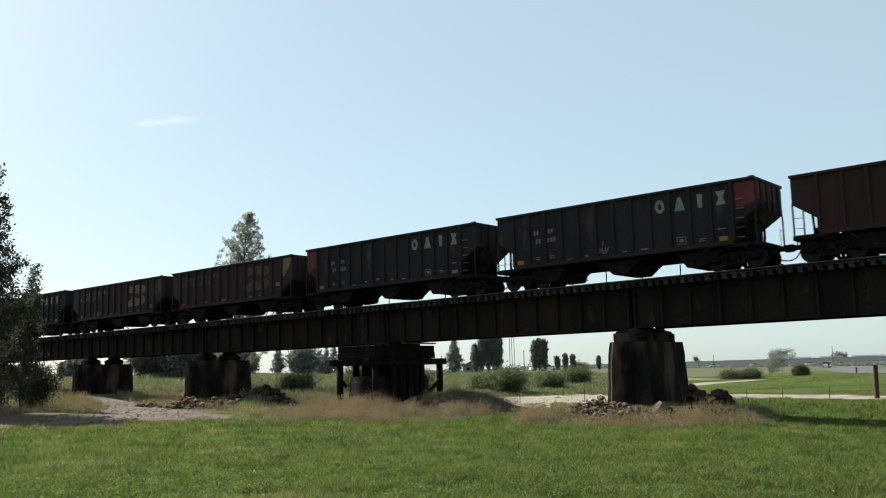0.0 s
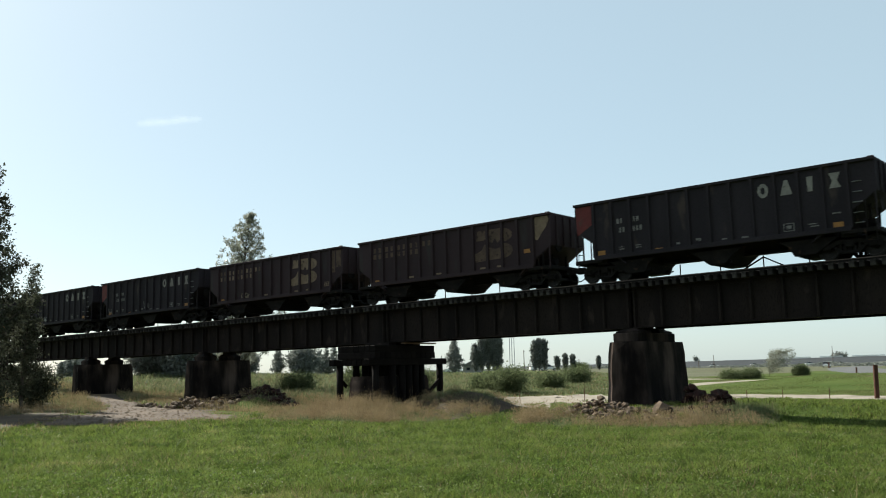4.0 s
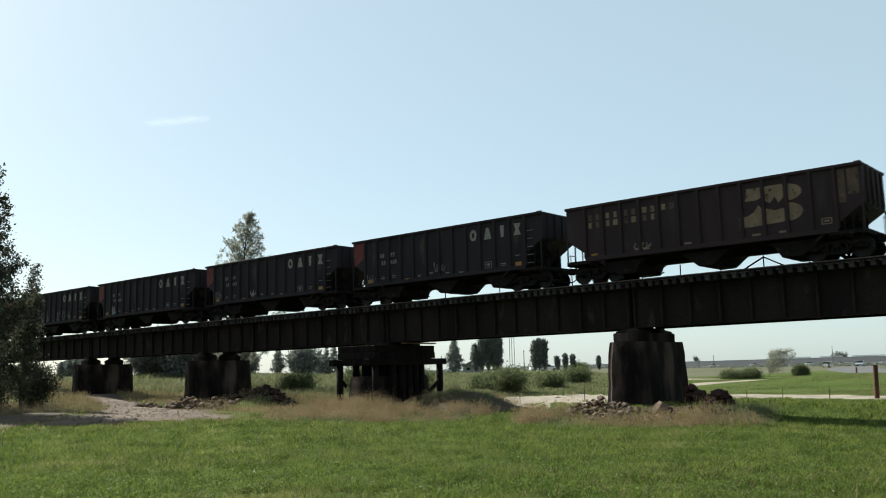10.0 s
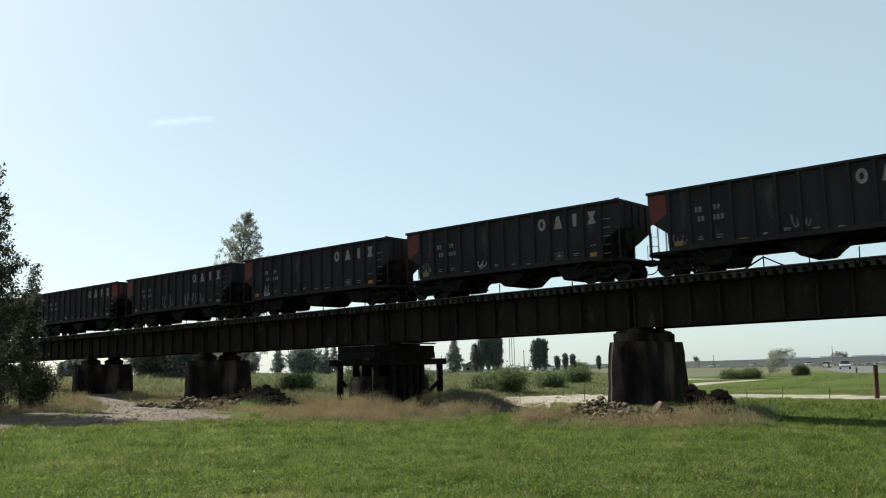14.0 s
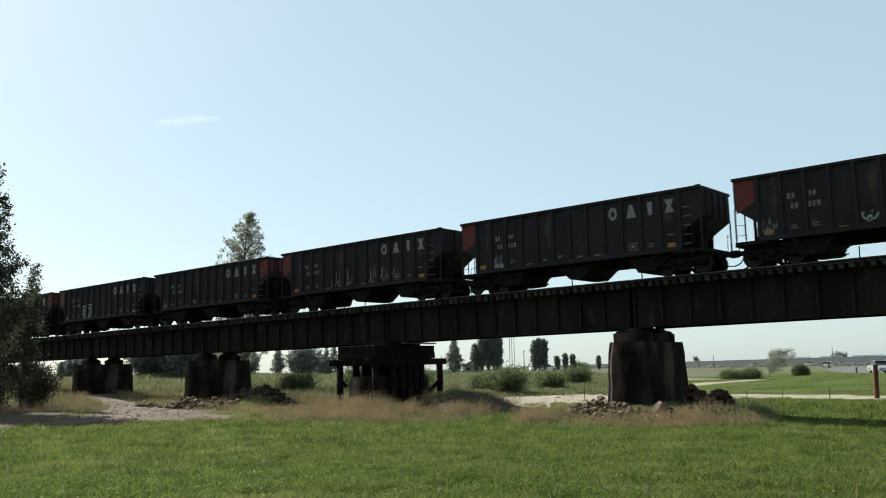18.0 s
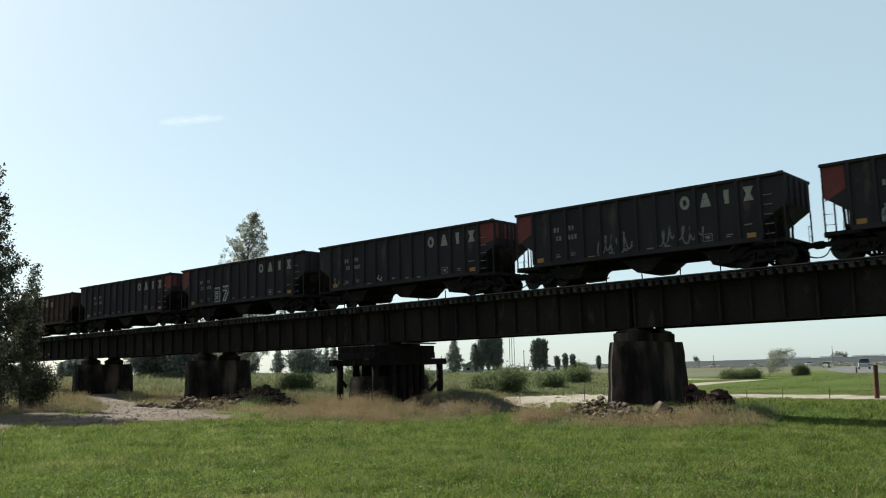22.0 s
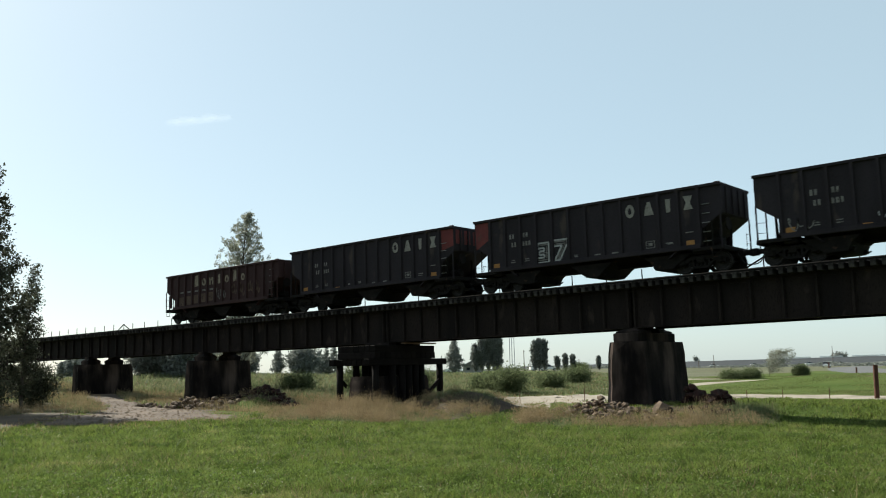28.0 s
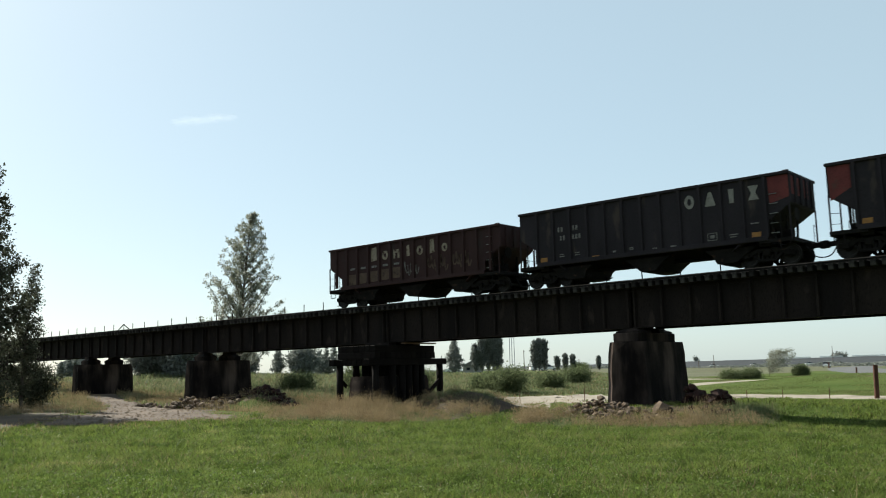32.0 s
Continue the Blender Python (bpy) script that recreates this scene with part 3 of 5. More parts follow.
def hopper_car(paint, length=BODY, top=3.71, label="", bend=2.42, first=1.02, ribs=13):
    car = thing("hopper_car", label, "railway car", "hopper cars of the train")
    l, w = length / 2, HALF
    for s in (-1, 1):
        part("side_sheet", side_sheet(length, top, s, bend), paint, car)
        part("end_sheet", end_sheet(length, top, s, bend), paint, car)
        for y in (-0.95, -0.3, 0.35, 1.0):
            part("end_rib", Geo().box((s * (l + 0.03), y, (bend + top) / 2 - 0.05), (0.08, 0.12, top - bend - 0.12), 0.012), paint, car)
    for s in (-1, 1):
        part("top_chord", Geo().box((0, s * (w - 0.07), top - 0.06), (length + 0.06, 0.14, 0.12), 0.012), paint, car)
        part("end_chord", Geo().box((s * (l - 0.03), 0, top - 0.06), (0.1, 2 * w - 0.2, 0.12), 0.012), paint, car)
    part("load_floor", Geo().loft([[(s * (l - 2.4), y, 0.85), (s * (l - 2.4), y, 0.9)] for s, y in ((-1, -1.45), (-1, 1.45), (1, 1.45), (1, -1.45))]), COAL, car)
    span = (length - 2 * first) / (ribs - 1)
    rib = Geo().slab([(-0.085, w - 0.13), (-0.06, w), (0.06, w), (0.085, w - 0.13)], 1.10, top - 0.12, axis=2).mesh("rib", paint)
    flip = Geo().slab([(-0.085, -w + 0.13), (-0.06, -w), (0.06, -w), (0.085, -w + 0.13)], 1.10, top - 0.12, axis=2).mesh("rib", paint)
    for i in range(ribs):
        x = -l + first + span * i
        part("rib", flip, paint, car, at=pose(x, 0, 0))
        part("rib", rib, paint, car, at=pose(x, 0, 0))
    for s in (-1, 1):
        part("side_sill", Geo().box((0, s * (w - 0.07), 1.06), (length - 2.0, 0.14, 0.2), 0.015), paint, car)
    part("inner_slope", Geo().slab([(-1.47, 1.09), (-0.34, 0.70), (0.34, 0.70), (1.47, 1.09)], -l + 1.75, l - 1.75, axis=0), UNDER, car)
    part("centre_sill", Geo().box((0, 0, 0.75), (length + 0.5, 0.36, 0.30), 0.02), UNDER, car)
    for x, lean in ((-l + 3.05, -1), (0.05, 0), (l - 3.05, 1)):
        b = part("discharge_bay", bay(x, lean), UNDER, car)
        for s in (-1, 1):
            part("door_latch", Geo().box((x + 0.40, s * 0.85, 0.36), (0.2, 0.3, 0.16), 0.03).rod((x + 0.2, s * 1.05, 0.27), (x + 0.58, s * 1.05, 0.4), 0.03), UNDER, b)
    for s in (-1, 1):
        e = s * (l - 0.04)
        part("bolster", Geo().box((s * (l - 1.25), 0, 0.92), (0.5, 2.6, 0.3), 0.03), UNDER, car)
        part("end_sill", Geo().box((e, 0, 0.92), (0.16, 2 * w - 0.1, 0.2), 0.02), UNDER, car)
        for y in (-w + 0.09, w - 0.09):
            part("side_stub_sill", Geo().box((s * (l - 0.7), y, 0.94), (1.35, 0.1, 0.16), 0.01), UNDER, car)
        for y in (-w + 0.05, w - 0.05):
            part("corner_post", Geo().box((e, y, (0.9 + bend) / 2), (0.06, 0.06, bend - 0.9), 0.01), paint, car)
        for y in (-0.62, 0.62):
            part("end_post", Geo().bar((s * (l - 0.55), y, 1.0), (s * (l - 0.5), y, bend - 0.36), 0.08, 0.08), UNDER, car)
        if s > 0:
            part("corner_bracket", Geo().box((l - 0.12, -w + 0.09, top + 0.015), (0.26, 0.12, 0.05), 0.02), paint, car)
        # grab irons and ladder at opposite corners
        y = -w + 0.05
        lad = part("ladder", Geo().bar((s * (l - 0.44), y, 0.95), (s * (l - 0.44), y, bend - 0.32), 0.045, 0.05), UNDER, car)
        part("ladder", Geo().bar((s * (l - 0.78), y + 0.1, 0.95), (s * (l - 0.78), y + 0.1, bend - 0.54), 0.045, 0.05), UNDER, car)
        part("stirrup", Geo().bar((s * (l - 0.12), y, 0.55), (s * (l - 0.12), y, 0.9), 0.03, 0.04).bar((s * (l - 0.5), y, 0.55), (s * (l - 0.5), y, 0.9), 0.03, 0.04).bar((s * (l - 0.12), y, 0.55), (s * (l - 0.5), y, 0.55), 0.03, 0.04), UNDER, car)
        for z in (1.3, 1.72):
            if z < bend - 0.3:
                part("rung", Geo().rod((s * (l - 0.05), y, z), (s * (l - 0.44), y, z - 0.03), 0.011, n=6), UNDER, lad)
        grab = part("end_grab", Geo().rod((e + s * 0.05, 1.0, 1.3), (e + s * 0.05, 1.45, 1.28), 0.011, n=6), UNDER, car)
        part("rung", Geo().rod((e + s * 0.05, 1.0, 1.72), (e + s * 0.05, 1.45, 1.7), 0.011, n=6), UNDER, grab)
        part("rung", Geo().rod((e + s * 0.05, 1.0, 0.98), (e + s * 0.05, 1.0, 1.75), 0.014, n=6), UNDER, grab)
        part("end_platform", Geo().box((s * (l - 0.45), 0, 0.96), (0.85, 2.9, 0.06), 0.0), UNDER, car)
        if s > 0:
            part("brake_cylinder", Geo().rod((l - 0.95, -0.5, 1.3), (l - 0.35, -0.5, 1.3), 0.19, n=14), UNDER, car)
            part("brake_wheel", Geo().rod((l - 0.06, -0.75, 2.0), (l - 0.02, -0.75, 2.0), 0.28, n=18), UNDER, car)
        else:
            part("brake_reservoir", Geo().rod((-l + 0.95, 0.3, 1.35), (-l + 0.3, 0.3, 1.35), 0.16, n=14), UNDER, car)
        c = part("coupler", Geo().box((s * (l + 0.28), 0, 0.74), (0.85, 0.18, 0.2), 0.03).box((s * (l + 0.62), 0.04 * s, 0.74), (0.24, 0.32, 0.3), 0.05), UNDER, car)
        hose = Geo()
        pts = [(s * (l + 0.1), -0.3, 0.72), (s * (l + 0.22), -0.3, 0.50), (s * (l + 0.36), -0.29, 0.30), (s * (l + 0.52), -0.27, 0.22), (s * (l + 0.70), -0.25, 0.20)]
        for a, b in zip(pts, pts[1:]):
            hose.rod(a, b, 0.026, n=6)
        part("air_hose", hose, TYRE, c)
    for s in (-1, 1):
        tr = part("truck", Geo().box((0, 0, 0.55), (0.34, 2.3, 0.3), 0.03).box((0, 0, 0.74), (0.3, 0.6, 0.12), 0.02), UNDER, car, at=pose(s * (l - 1.25), 0, 0))
        for y in (-1.0, 1.0):
            part("side_frame", SIDE_FRAME, UNDER, tr, at=pose(0, y, 0))
        for x in (-0.865, 0.865):
            part("wheelset", WHEELS, WHEEL, tr, at=pose(x, 0, 0.43), smooth=False)
    return car


SIDE_FRAME, WHEELS = side_frame_mesh(), wheelset_mesh()
black = hopper_car(BLACK, label="black open-top coal hopper car with white block lettering")
brown = hopper_car(BROWN, top=3.60, bend=2.02, label="faded brown open-top coal hopper car with worn pale emblem")
rusty = hopper_car(RUSTCAR, top=3.46, bend=2.3, label="rust brown open-top coal hopper car")
last = hopper_car(RUSTCAR, length=12.75, top=3.44, bend=2.3, first=0.6, ribs=14, label="rust brown hopper car with faded pale lettering bars, last in train")

# front to rear
KIND = "rbbwwbbbbbbbl"
cars = []
used = set()
for k, c in enumerate(KIND):
    first = {"r": rusty, "b": black, "w": brown, "l": last}[c]
    cars.append(copy_thing(first, pose(0, 0, 0)) if c in used else first)
    used.add(c)

# ---- marks on the cars: emblems and unread lettering as plain shapes ----
FACE = -(HALF - 0.13) - 0.017


def mark(name, car, x, z, w, h, material, label="", lift=0.0):
    """A flat painted block on the near side, x from the rear end of the body."""
    return part(name, Geo().box((x, FACE - 0.002 - lift, z), (w, 0.006, h)), material, car, label)


def flat_shape(outline, x, z, y=FACE):
    return Geo().slab([(x + a, z + b) for a, b in outline], y - 0.006, y + 0.003)


def emblem(car, l):
    """Four pale plain shapes, one on each of four panels: ring, triangle, block and hourglass."""
    ring = [(0.22 * math.cos(a), 0.30 * math.sin(a)) for a in np.linspace(0, 6.28, 22)] + [(0.09 * math.cos(a), 0.15 * math.sin(a)) for a in np.linspace(6.28, 0, 22)]
    shapes = (ring, [(-0.24, -0.30), (0.24, -0.30), (0.07, 0.30), (-0.07, 0.30)], [(-0.09, -0.30), (0.09, -0.30), (0.12, 0.30), (-0.12, 0.30)],
              [(-0.22, -0.30), (0.22, -0.30), (0.09, 0.0), (0.22, 0.30), (-0.22, 0.30), (-0.09, 0.0)])
    for i, sh in enumerate(shapes):
        part("emblem_shape", flat_shape(sh, -l + 9.01 + 0.94 * i, 3.02), LETTER, car, "weathered white painted shape")


def stencils(car, l, seed):
    rnd = random.Random(seed)
    for dx, z, n in ((2.35, 2.66, 2), (3.18, 2.66, 2), (2.46, 2.24, 2), (3.24, 2.24, 3)):
        for i in range(n):
            mark("number_bar", car, -l + dx + 0.175 * (i - (n - 1) / 2), z, 0.115 * rnd.uniform(0.8, 1.1), 0.23, STENCIL, "weathered grey lettering bar")
    for dx in (2.4, 3.25):
        for z in (1.46, 1.36):
            mark("stencil_bar", car, -l + dx, z, 0.26, 0.045, STENCIL)
    mark("amber_plate", car, -l + 1.36, 1.29, 0.38, 0.2, AMBER, "faded amber plate")
    mark("amber_plate", car, -l + 11.84, 1.27, 0.38, 0.2, AMBER, "faded amber plate")
    mark("stencil_bar", car, -l + 4.25, 1.18, 0.36, 0.06, AMBER)
    for dx, z, w, h in ((5.2, 1.28, 0.2, 0.09), (6.1, 1.33, 0.24, 0.12), (7.2, 1.24, 0.3, 0.06), (8.1, 1.22, 0.34, 0.07), (10.9, 1.40, 0.34, 0.04), (10.9, 1.31, 0.3, 0.04), (11.8, 1.72, 0.34, 0.05)):
        mark("stencil_bar", car, -l + dx + rnd.uniform(-0.06, 0.06), z + rnd.uniform(-0.03, 0.03), w * rnd.uniform(0.7, 1.1), h, STENCIL)
    for a, b, w, h in ((9.95, 1.55, 0.42, 0.035), (9.95, 1.25, 0.42, 0.035), (9.75, 1.4, 0.035, 0.3), (10.15, 1.4, 0.035, 0.3), (9.95, 1.4, 0.2, 0.14)):
        mark("stencil_frame", car, -l + a, b, w, h, STENCIL)


def red_panel(car, l, end, top=3.71, depth=1.05):
    x = end * (l - 0.47)
    part("primer_patch", Geo().slab([(x - 0.42, top - 0.14), (x + 0.42, top - 0.14), (x + 0.42, top - depth), (x - 0.42 * 0.9, top - depth - (0.45 if end < 0 else 0.2))], FACE - 0.005, FACE + 0.003), RED, car, "red primer patch")
    if end > 0:
        for y in (-1.05, -0.35, 0.4):
            part("primer_patch", Geo().box((l + 0.003, y, top - 0.55), (0.006, 0.5, 0.75)), RED, car, "red primer patch")


def scribble(car, x, z, w, h, seed, material=GRAFF, loops=4, r=0.022):
    """A sprayed tag: unread looping strokes."""
    rnd = random.Random(seed)
    g = Geo()
    pts = []
    n = loops * 14
    ph, a1, a2 = rnd.uniform(0, 6), rnd.uniform(0.32, 0.46), rnd.uniform(0.3, 0.42)
    for i in range(n + 1):
        u = i / n
        pts.append((x + w * (u - 0.5) + a2 * w / loops * math.cos(2 * math.pi * loops * u + 0.6 * math.sin(5 * u + ph)) * (0.8 + 0.4 * math.sin(13 * u)), FACE - 0.004, z + h * a1 * math.sin(2 * math.pi * loops * u) + h * 0.16 * math.sin(11.7 * u + ph)))
    for a, b in zip(pts, pts[1:]):
        g.bar(a, b, 2 * r, 0.006, up=(0, 1, 0))
    part("graffiti_stroke", g, material, car, "silver sprayed graffiti")


def ghost_emblem(car, l, strong):
    """The worn emblem of a brown car as plain patches, and two rows of bars for its worn lettering."""
    m = TAN if strong else DIMTAN
    low, tall_ = 1.58, 1.62
    peaks = ([(8.72, 0.68), (9.2, 0.68), (9.46, 0.74), (9.46, 1.0), (8.82, 1.0)], [(9.56, 0.62), (9.75, 0.56), (9.95, 0.70), (10.1, 0.54), (10.30, 0.66), (10.30, 1.0), (9.56, 1.0)],
             [(8.42, 0.0), (9.46, 0.03), (9.46, 0.40), (9.27, 0.56), (9.08, 0.38), (8.8, 0.30), (8.42, 0.28)], [(9.56, 0.03), (10.30, 0.05), (10.30, 0.40), (9.95, 0.36), (9.56, 0.44)])
    lobes = [[(10.36, c - r_)] + [(10.36 + 0.68 * math.sin(a), c - r_ * math.cos(a)) for a in np.linspace(0.15, 2.99, 10)] + [(10.36, c + r_)] for c, r_ in ((0.77, 0.22), (0.28, 0.24))]
    for sh in (*peaks, *lobes):
        part("emblem_shape", flat_shape([(a, tall_ * b) for a, b in sh], -l, low), m, car, "worn tan painted patch")
    rnd = random.Random(44)
    for row, n in ((3.00, 10), (2.64, 8)):
        for i in range(n):
            worn = not strong or (row > 2.9 and i < 2) or rnd.random() < 0.2
            mark("lettering_bar", car, -l + 1.49 + 0.94 * (i // 2) + (-0.2 if i % 2 == 0 else 0.2), row, rnd.uniform(0.15, 0.24), 0.27, DIMTAN if worn else TAN)
    if strong:
        mark("bare_patch", car, -l + 12.55, 2.75, 0.26, 1.3, DIMTAN, "tan-brown bare patch")
        mark("bare_patch", car, -l + 12.98, 2.9, 0.42, 1.0, DIMTAN, "tan-brown bare patch")
        for a, b, w, h in ((11.9, 1.58, 0.40, 0.035), (11.9, 1.36, 0.40, 0.035), (11.72, 1.47, 0.035, 0.22), (12.08, 1.47, 0.035, 0.22), (11.9, 1.47, 0.2, 0.08)):
            mark("stencil_frame", car, -l + a, b, w, h, TAN)
    else:
        part("pale_panel", flat_shape([(12.42, 2.35), (12.55, 2.30), (12.80, 2.62), (13.08, 2.92), (13.25, 3.28), (13.16, 3.46), (12.42, 3.46)], -l, 0.0), TAN, car, "pale patch of bare paint")
        mark("amber_plate", car, -l + 11.9, 1.85, 0.36, 0.2, AMBER, "faded amber plate")
    for dx in (1.45, 4.1, 6.1, 9.1, 10.2):
        mark("amber_plate", car, -l + dx, 1.26, 0.34, 0.09, TAN if dx > 2 else AMBER)


def numeral(car, x, z, lines, infill):
    """A large sprayed block numeral: its outline in broad strokes, thinly filled inside."""
    g = Geo()
    for outline in lines:
        pts = [(x + a, FACE - 0.005, z + b) for a, b in outline]
        for p, q in zip(pts, pts[1:]):
            g.bar(p, q, 0.085, 0.006, up=(0, 1, 0))
    num = part("painted_numeral", g, GRAFF, car, "large silver painted block numeral")
    for (a0, b0), (a1, b1) in infill:
        part("spray_stroke", Geo().bar((x + a0, FACE - 0.003, z + b0), (x + a1, FACE - 0.003, z + b1), 0.05, 0.006, up=(0, 1, 0)), STENCIL, num)


LB = BODY / 2
for k, car in enumerate(cars):
    c = KIND[k]
    if c == "b":
        emblem(car, LB)
        stencils(car, LB, 20 + k)
        for i in range(5):
            part("side_grab", Geo().rod((LB - 0.86, FACE - 0.05, 1.25 + 0.4 * i), (LB - 0.52, FACE - 0.05, 1.25 + 0.4 * i), 0.019, n=6), GRABSTEEL, car)
    if c == "w":
        ghost_emblem(car, LB, k == 4)
    if k in (1, 9, 11):
        red_panel(car, LB, 1)
    if k in (2, 5, 6, 7, 8, 10):
        red_panel(car, LB, -1)
scribble(cars[8], -LB + 5.4, 1.62, 1.7, 0.95, 5, STENCIL, 5, 0.03)
scribble(cars[8], -LB + 8.6, 1.75, 2.2, 0.95, 9, STENCIL, 7, 0.032)
scribble(cars[9], -LB + 1.75, 1.5, 0.9, 0.5, 3, STENCIL, 3)
scribble(cars[9], -LB + 4.9, 1.45, 0.5, 0.3, 4, GRAFF, 2)
scribble(cars[7], -LB + 2.35, 1.45, 0.5, 0.7, 6, GRAFF, 5, 0.03)
scribble(cars[6], -LB + 5.2, 1.5, 0.5, 0.4, 7, GRAFF, 2, 0.03)
scribble(cars[6], -LB + 1.4, 1.6, 0.55, 0.7, 12, STENCIL, 4)
scribble(cars[5], -LB + 6.6, 1.62, 0.7, 0.5, 8, STENCIL, 4)
scribble(cars[5], -LB + 1.4, 1.45, 0.6, 0.4, 14, STENCIL, 3)
scribble(cars[4], -LB + 3.9, 1.42, 0.75, 0.3, 11, FADED, 4, 0.03)
scribble(cars[1], -LB + 6.0, 1.55, 0.6, 0.5, 13, STENCIL, 4)
numeral(cars[10], -LB + 3.88, 1.18, [[(0.0, 0.95), (0.66, 0.95), (0.66, 0.0), (0.0, 0.0), (0.0, 0.24), (0.4, 0.24), (0.4, 0.38), (0.12, 0.38), (0.12, 0.56), (0.4, 0.56), (0.4, 0.70), (0.0, 0.70), (0.0, 0.95)]],
        [((0.06, 0.86), (0.6, 0.86)), ((0.06, 0.12), (0.6, 0.12)), ((0.54, 0.2), (0.54, 0.8)), ((0.2, 0.47), (0.5, 0.47))])
numeral(cars[10], -LB + 4.74, 1.20, [[(0.0, 0.98), (0.88, 0.98), (0.88, 0.78), (0.42, 0.0), (0.12, 0.0), (0.55, 0.70), (0.0, 0.70), (0.0, 0.98)]],
        [((0.06, 0.90), (0.8, 0.90)), ((0.06, 0.79), (0.76, 0.79)), ((0.74, 0.74), (0.32, 0.06)), ((0.62, 0.70), (0.22, 0.05))])
tagged(cars[1], "black open-top hopper car with red primer at its front corner")
tagged(cars[8], "black open-top hopper car with silver graffiti tags along its side")
tagged(cars[10], "black hopper car with a large painted 37 and red patch")
tagged(cars[11], "black open-top hopper car with red primer panels at its front")
tagged(cars[4], "brown open-top hopper car with a bold worn pale emblem")
for k in (2, 5, 6, 7):
    tagged(cars[k], "black open-top hopper car with a red patch at its rear corner")
# the last car: a row of pale plain bars and sprayed tags
LM = 12.75 / 2
for i, (w, h, hollow) in enumerate(((0.46, 0.80, 0), (0.46, 0.52, 1), (0.46, 0.50, 2), (0.26, 0.66, 0), (0.46, 0.52, 1), (0.34, 0.80, 0), (0.40, 0.46, 1))):
    ox, oz = -LM + 0.6 + 0.8885 * (i + 3.5), 2.42
    if hollow == 1:
        loop = [(0.5 * w * math.cos(a), h / 2 + 0.5 * h * math.sin(a)) for a in np.linspace(0, 6.28, 18)] + [(0.2 * w * math.cos(a), h / 2 + 0.22 * h * math.sin(a)) for a in np.linspace(6.28, 0, 18)]
    elif hollow == 2:
        loop = [(-w / 2, 0), (-w / 5, 0), (-w / 5, h * 0.6), (w / 5, h * 0.6), (w / 5, 0), (w / 2, 0), (w / 2, h), (-w / 2, h)]
    else:
        loop = [(-w / 2, 0), (w / 2, 0.04), (w / 2 - 0.03, h), (-w / 2 + 0.04, h - 0.05)]
    part("lettering_bar", flat_shape(loop, ox, oz), FADED, cars[12], "faded pale lettering bar")
for i in range(5):
    mark("stencil_block", cars[12], -LM + 0.6 + 0.8885 * (i + 1.5), 1.5 + 0.03 * i, 0.62, 0.6, DIMTAN, "worn pale painted block")
    mark("stencil_bar", cars[12], -LM + 0.6 + 0.8885 * (i + 1.5), 2.12, 0.4, 0.12, STENCIL)
scribble(cars[12], -LM + 6.6, 1.75, 1.0, 0.7, 21, STENCIL, 5, 0.022)
scribble(cars[12], -LM + 8.5, 1.85, 1.4, 0.9, 22, DIMTAN, 6, 0.04)
scribble(cars[12], -LM + 10.2, 1.9, 1.2, 0.7, 23, DIMTAN, 6, 0.04)
for i in range(5):
    part("side_grab", Geo().rod((LM - 0.86, FACE - 0.05, 1.25 + 0.4 * i), (LM - 0.52, FACE - 0.05, 1.25 + 0.4 * i), 0.019, n=6), GRABSTEEL, cars[12])

# ---- plants ----
def leaves(rng, centres, size, spread_, count, droop=0.0, slim=0.36):
    """Small four-cornered leaves scattered round given centres (n, 3); returns vertices and faces."""
    pick = rng.integers(0, len(centres), count)
    c = centres[pick] + rng.normal(0, 1, (count, 3)) * spread_
    a = rng.normal(0, 1, (count, 3))
    a[:, 2] -= droop
    a /= np.linalg.norm(a, axis=1)[:, None]
    b = np.cross(a, rng.normal(0, 1, (count, 3)))
    b /= np.linalg.norm(b, axis=1)[:, None]
    s = size * rng.uniform(0.6, 1.35, (count, 1))
    vs = np.stack([c - a * s * 0.6, c + b * s * slim, c + a * s * 0.6, c - b * s * slim], 1).reshape(-1, 3)
    return vs, np.arange(count * 4).reshape(-1, 4)


